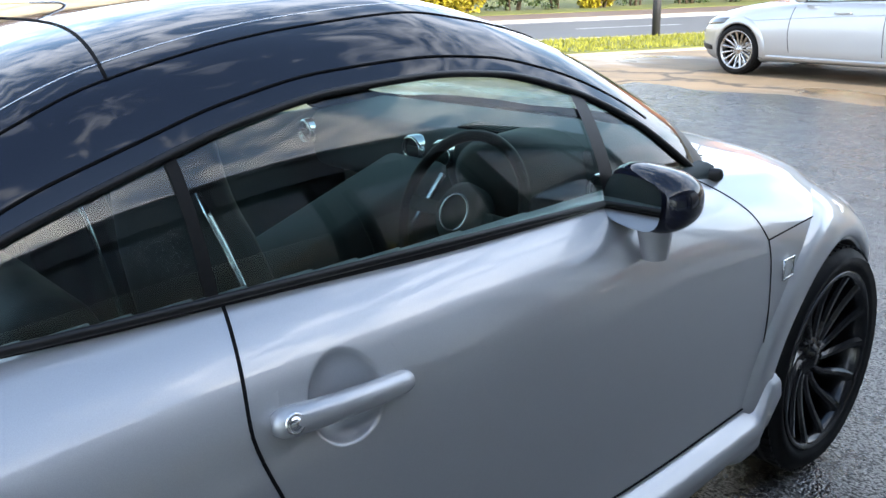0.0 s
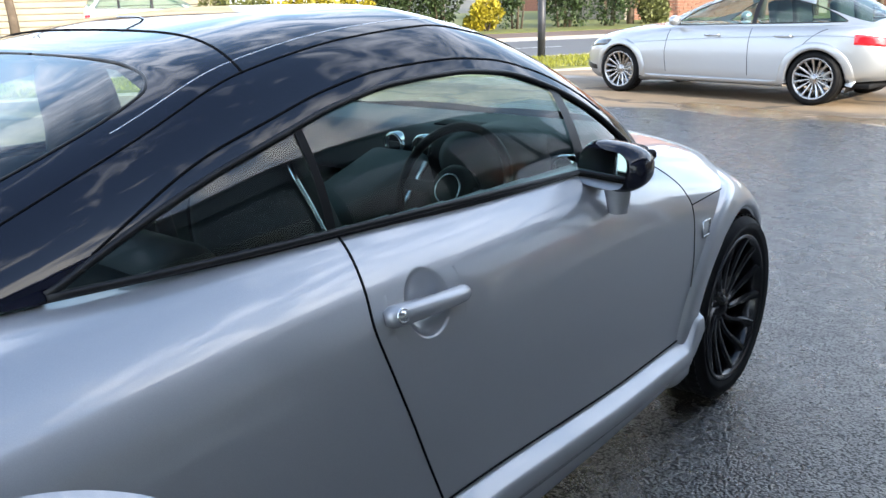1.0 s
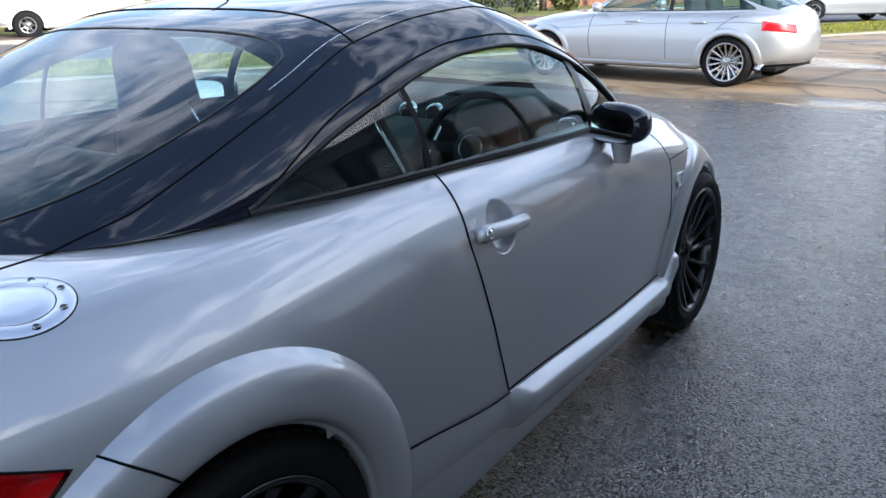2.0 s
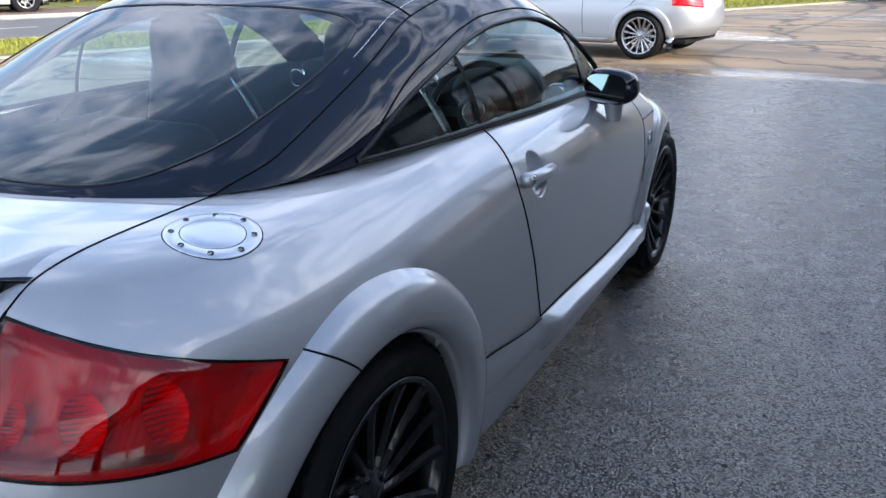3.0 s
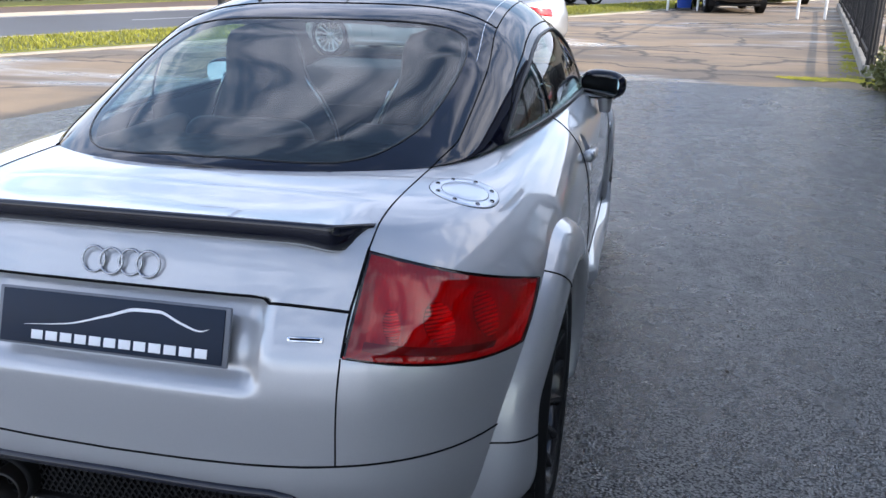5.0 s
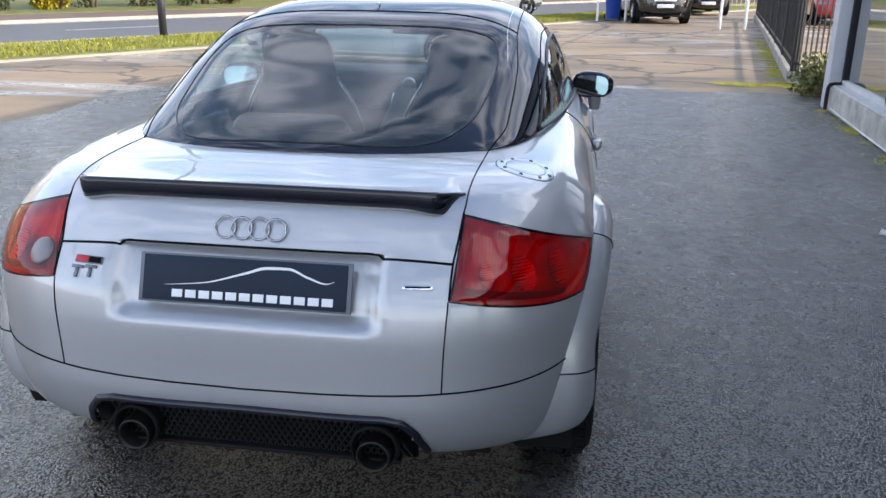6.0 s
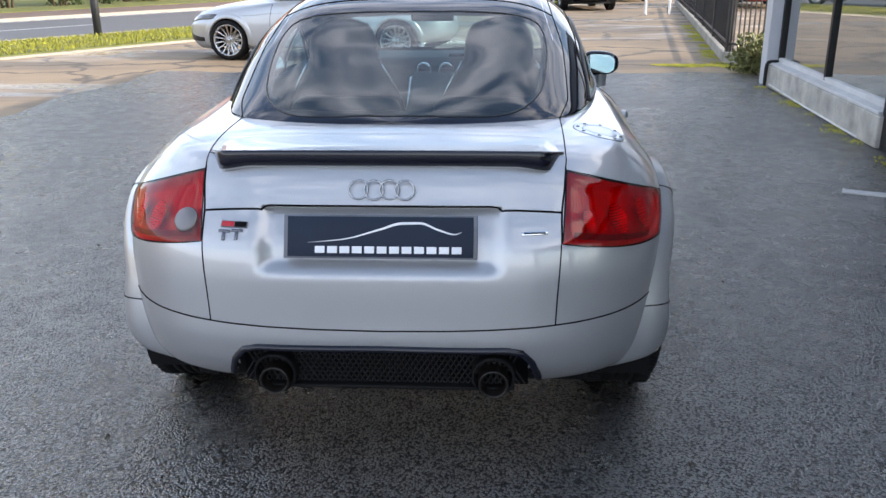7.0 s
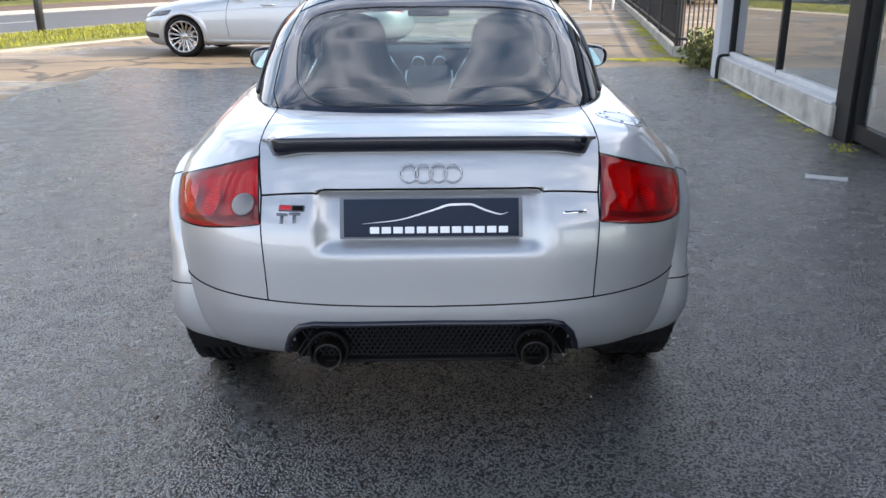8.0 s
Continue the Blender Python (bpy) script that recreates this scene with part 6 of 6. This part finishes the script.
part("upper_wall", block((12, 0.05, 2.8), (6, -0.012, 3.6)), BRICK, house, smoothed=False)
part("roof", block((12.8, 9.0, 0.25), (6, 4, 5.2), (0, 0, 0)), ROOFTILE, house, smoothed=False)
for x in (2.0, 5.4, 9.0):
    w = part("window", block((1.3, 0.06, 1.2), (x, -0.05, 1.75), bevel=0.01), CAR_WHITE, house, smoothed=False)
    part("pane", block((1.1, 0.02, 1.0), (x, -0.085, 1.75)), CAR_GLASS, w, smoothed=False)
far = thing("warehouse", (-40, 62, 0), "long low pale building far beyond the yard", "building", turn=-6)
part("wall", block((90, 8, 6.0), (45, 4, 3.0)), CLADDING, far, smoothed=False)
part("plinth", block((90, 0.3, 1.0), (45, -0.1, 0.5)), BRICK, far, smoothed=False)
part("roof", block((91, 9, 0.5), (45, 4, 6.2)), ROOFTILE, far, smoothed=False)
for k in range(22):
    w = part("window", block((1.9, 0.12, 1.3), (3 + 4 * k, -0.02, 2.2), bevel=0.02), FRAME, far, smoothed=False)
    part("pane", block((1.7, 0.03, 1.1), (3 + 4 * k, -0.08, 2.2)), SHOP_GLASS, w, smoothed=False)
gold = thing("far_railing", (3.0, 39.5, 0), "pale yellow railings at the far end of the yard", "fence", turn=4)
GOLD = surface("cream_paint", (0.55, 0.45, 0.2), 0.5, scale=4.0)
for z in (0.15, 1.15):
    part("rail", block((9.0, 0.05, 0.05), (4.5, 0, z)), GOLD, gold, smoothed=False)
for k in range(46):
    part("bar", block((0.03, 0.03, 1.2), (0.2 * k, 0, 0.6)), GOLD, gold, smoothed=False)

# ---- plants ----
LEAF_DARK = surface("conifer_leaf", (0.045, 0.075, 0.018), 0.6, scale=3.0, spread=0.5)
LEAF_GOLD = surface("golden_leaf", (0.42, 0.34, 0.02), 0.6, scale=3.0, spread=0.4)
LEAF_PALE = surface("pale_leaf", (0.16, 0.17, 0.05), 0.6, scale=5.0, spread=0.5)
FLOWER = surface("cream_flower", (0.75, 0.68, 0.30), 0.6, scale=9.0, spread=0.3)
BARK = surface("bark", (0.11, 0.08, 0.055), 0.9, scale=6.0, spread=0.4, relief=0.8)
GRASS = surface("grass_blade", (0.29, 0.29, 0.03), 0.7, scale=1.5, spread=0.4)
for _m in (LEAF_DARK, LEAF_GOLD, LEAF_PALE, GRASS):
    _i = _m.node_tree.nodes.new("ShaderNodeNewGeometry").outputs["Random Per Island"]
    _p = _m.node_tree.nodes["Principled BSDF"].inputs["Base Color"]
    _l = _p.links[0].from_socket
    put(_m, "Base Color", mixed(_m, 1.0, _l, ramp(_m, _i, (0.0, 0.55), (1.0, 1.0)), "MULTIPLY"))


def leaves(count, where, size, rng, up=0.3):
    """Many small folded leaves as one mesh; where(rng) gives a place and an outward way."""
    verts, faces = [], []
    for _ in range(count):
        p, way = where(rng)
        d = (way + Vector((rng.uniform(-1, 1), rng.uniform(-1, 1), rng.uniform(-1, 1) + up))).normalized()
        s = d.cross(Vector((rng.uniform(-1, 1), rng.uniform(-1, 1), rng.uniform(-1, 1)))).normalized()
        n = d.cross(s)
        l, w = size * rng.uniform(0.6, 1.4), size * rng.uniform(0.25, 0.5)
        o = len(verts)
        verts += [p, p + d * l * 0.5 + s * w, p + d * l, p + d * l * 0.5 - s * w + n * w * 0.3]
        faces += [(o, o + 1, o + 2), (o, o + 2, o + 3)]
    return verts, faces


def shrub(name, label, place, sizes, count, leaf, material, seed, cone=0.0):
    rng = random.Random(seed)
    sh = thing(name, place, label, "shrub", turn=ROADTURN)
    lobes = [(Vector((rng.uniform(-0.42, 0.42) * sizes[0], rng.uniform(-0.35, 0.35) * sizes[1], rng.uniform(0.15, 0.8) * sizes[2])), rng.uniform(0.25, 0.5)) for _ in range(14)]

    def where(g):
        c, r = g.choice(lobes)
        d = Vector((g.gauss(0, 1), g.gauss(0, 1), g.gauss(0, 1))).normalized()
        k = 1 - cone * c.z / sizes[2]
        q = Vector((c.x * k, c.y * k, c.z)) + Vector((d.x * r * sizes[0] * 0.6 * k, d.y * r * sizes[1] * 0.8 * k, d.z * r * sizes[2] * 0.6)) * g.uniform(0.75, 1.08)
        q.z = max(0.02, q.z)
        return q, d
    verts, faces = leaves(count, where, leaf, rng)
    part("foliage", mesh_of("foliage", verts, faces, material, False), material, sh)
    for _ in range(5):
        x, y = rng.uniform(-0.3, 0.3) * sizes[0], rng.uniform(-0.2, 0.2) * sizes[1]
        part("stem", tube([(x * 0.5, y * 0.5, -0.05), (x * 0.8, y * 0.8, sizes[2] * 0.35), (x, y, sizes[2] * 0.75)], lambda t: 0.05 - 0.035 * t, 6), BARK, sh)
    return sh


for k, (a, c, s, m, l) in enumerate(((6.2, 28.6, (2.4, 1.6, 1.8), LEAF_GOLD, "golden yellow evergreen shrub"), (8.0, 28.6, (2.0, 1.6, 1.9), LEAF_GOLD, "golden yellow evergreen shrub"),
        (9.8, 29.0, (2.2, 1.8, 3.0), LEAF_DARK, "clipped dark green conifer hedge"), (11.6, 29.0, (2.2, 1.8, 3.1), LEAF_DARK, "clipped dark green conifer hedge"),
        (13.0, 28.4, (1.3, 1.0, 1.1), LEAF_GOLD, "small golden yellow shrub"), (14.6, 29.0, (1.9, 1.8, 3.2), LEAF_DARK, "bushy dark green conifer"),
        (16.7, 29.0, (1.9, 1.8, 3.0), LEAF_DARK, "bushy dark green conifer"), (18.7, 29.0, (1.9, 1.8, 3.1), LEAF_DARK, "bushy dark green conifer"), (4.0, 29.2, (2.2, 1.5, 1.6), LEAF_PALE, "pale green garden shrub"),
        (21.0, 29.5, (1.6, 1.2, 1.2), LEAF_PALE, "sparse pale green shrub"))):
    shrub("conifer" if m is LEAF_DARK else "shrub", l, (*on_road(a, c), 0.05), s, 3800, 0.13, m, 100 + k, 0.25)
weed = shrub("shrub", "low weedy shrub with cream flowers at the showroom corner", (4.02, 9.15, 0.0), (0.8, 0.55, 0.5), 1500, 0.07, LEAF_PALE, 77)
rng = random.Random(5)
verts, faces = leaves(160, lambda g: (Vector((g.uniform(-0.4, 0.25), g.uniform(-0.25, 0.25), g.uniform(0.25, 0.5))), Vector((0, 0, 1))), 0.035, rng)
tagged(part("flowers", mesh_of("flowers", verts, faces, FLOWER, False), FLOWER, weed, "cream flowers"), kind="stuff")


def bare_tree(place, height, seed):
    g = random.Random(seed)
    t = thing("tree", place, "bare winter tree with a leaning trunk", "tree", "roadside trees")
    p = [Vector((0, 0, -0.1))]
    for k in range(6):
        p.append(p[-1] + Vector((g.uniform(-0.12, 0.12), g.uniform(-0.12, 0.12), height / 6)))
    part("trunk", tube(p, lambda q: 0.17 * (1 - 0.75 * q), 10), BARK, t)
    bm_v, bm_f = [], []
    crown = bmesh.new()
    for k in range(14):
        s = p[2 + k % 4].lerp(p[3 + k % 4], g.random())
        d = Vector((g.uniform(-1, 1), g.uniform(-1, 1), g.uniform(0.3, 1.1))).normalized()
        q = [s, s + d * 0.9, s + d * 1.6 + Vector((0, 0, 0.3)), s + d * 2.2 + Vector((g.uniform(-0.3, 0.3), g.uniform(-0.3, 0.3), 0.6))]
        limb = part("limb", tube(q, lambda u: 0.05 * (1 - 0.85 * u), 6), BARK, t)
    return t


for k, (a, c) in enumerate(((-3.0, 29.3), (20.2, 29.8), (27.0, 30.0), (31.0, 31.0), (33.5, 30.0), (36.0, 32.0), (39.0, 31.0))):
    bare_tree((*on_road(a, c), 0.05), 6.5, 300 + k)

# grass on the verge and moss at the yard's edge
rng = random.Random(11)
verts, faces = [], []
for _ in range(26000):
    a, c = rng.uniform(-2, 30), rng.uniform(12.45, 15.15)
    x, y = on_road(a, c)
    h, w, d = rng.uniform(0.03, 0.08), rng.uniform(0.008, 0.018), rng.uniform(0, 6.3)
    o = len(verts)
    verts += [(x - w * math.cos(d), y - w * math.sin(d), 0.045), (x + w * math.cos(d), y + w * math.sin(d), 0.045), (x + rng.uniform(-0.03, 0.03), y + rng.uniform(-0.03, 0.03), 0.05 + h)]
    faces.append((o, o + 1, o + 2))
tagged(part("grass", mesh_of("grass", verts, faces, GRASS, False), GRASS), "short sunlit yellow-green grass on the road verge", "grass", "", "stuff")
verts, faces = [], []
for _ in range(9000):
    t = rng.random()
    x, y = 2.55 + 1.35 * t, 9.87 - 0.22 * t + rng.gauss(0, 0.03 + 0.10 * t)
    if rng.random() < 0.35:
        u = rng.random()
        x, y = 3.72 + 1.35 * u + rng.gauss(0, 0.09), 10.1 + 8.2 * u
    if math.sin(7.3 * x + 2.0 * math.sin(3.1 * y)) + math.sin(5.7 * y + 2.3 * x) + rng.gauss(0, 0.5) < 0.0:
        continue
    o, s = len(verts), rng.uniform(0.008, 0.02)
    verts += [(x - s, y - s, 0.002), (x + s, y - s * 0.6, 0.002), (x, y + s, 0.002 + s * 0.8)]
    faces.append((o, o + 1, o + 2))
for _ in range(800):
    t = rng.random()
    x, y = 3.30 + 0.30 * t + rng.gauss(0, 0.03 + 0.05 * rng.random()), 3.4 + 4.2 * t
    if math.sin(4.3 * y) + math.sin(9.1 * y + 1.0) + rng.gauss(0, 0.4) < 0.1:
        continue
    o, m = len(verts), rng.uniform(0.006, 0.016)
    verts += [(x - m, y - m, 0.002), (x + m, y - m * 0.6, 0.002), (x, y + m, 0.002 + m * 0.8)]
    faces.append((o, o + 1, o + 2))
tagged(part("moss", mesh_of("moss", verts, faces, MOSS, False), MOSS), "bright yellow-green moss along the yard's joints", "moss", "", "stuff")
# dead leaves and grit lying about the forecourt
LITTER = surface("dead_leaf", (0.030, 0.022, 0.015), 0.6, scale=20.0, spread=0.5)
verts, faces = [], []
for _ in range(420):
    x, y = rng.uniform(-4.2, 3.2), rng.uniform(-3.0, 8.5)
    if -0.85 < x < 0.85 and -0.6 < y < 3.3:
        continue
    m, a = rng.choice((0.005, 0.007, 0.008, 0.014)) * rng.uniform(0.7, 1.2), rng.uniform(0, 6.3)
    u, v = Vector((math.cos(a), math.sin(a), 0)) * m, Vector((-math.sin(a), math.cos(a), 0)) * m * 0.55
    c, o = Vector((x, y, 0.003)), len(verts)
    verts += [c - u, c - v + Vector((0, 0, m * 0.3)), c + u + Vector((0, 0, m * 0.5)), c + v, c + Vector((0, 0, m * 0.7))]
    faces += [(o, o + 1, o + 4), (o + 1, o + 2, o + 4), (o + 2, o + 3, o + 4), (o + 3, o, o + 4)]
tagged(part("litter", mesh_of("litter", verts, faces, LITTER, False), LITTER), "small dark dead leaves and grit lying on the asphalt", "litter", "", "stuff")
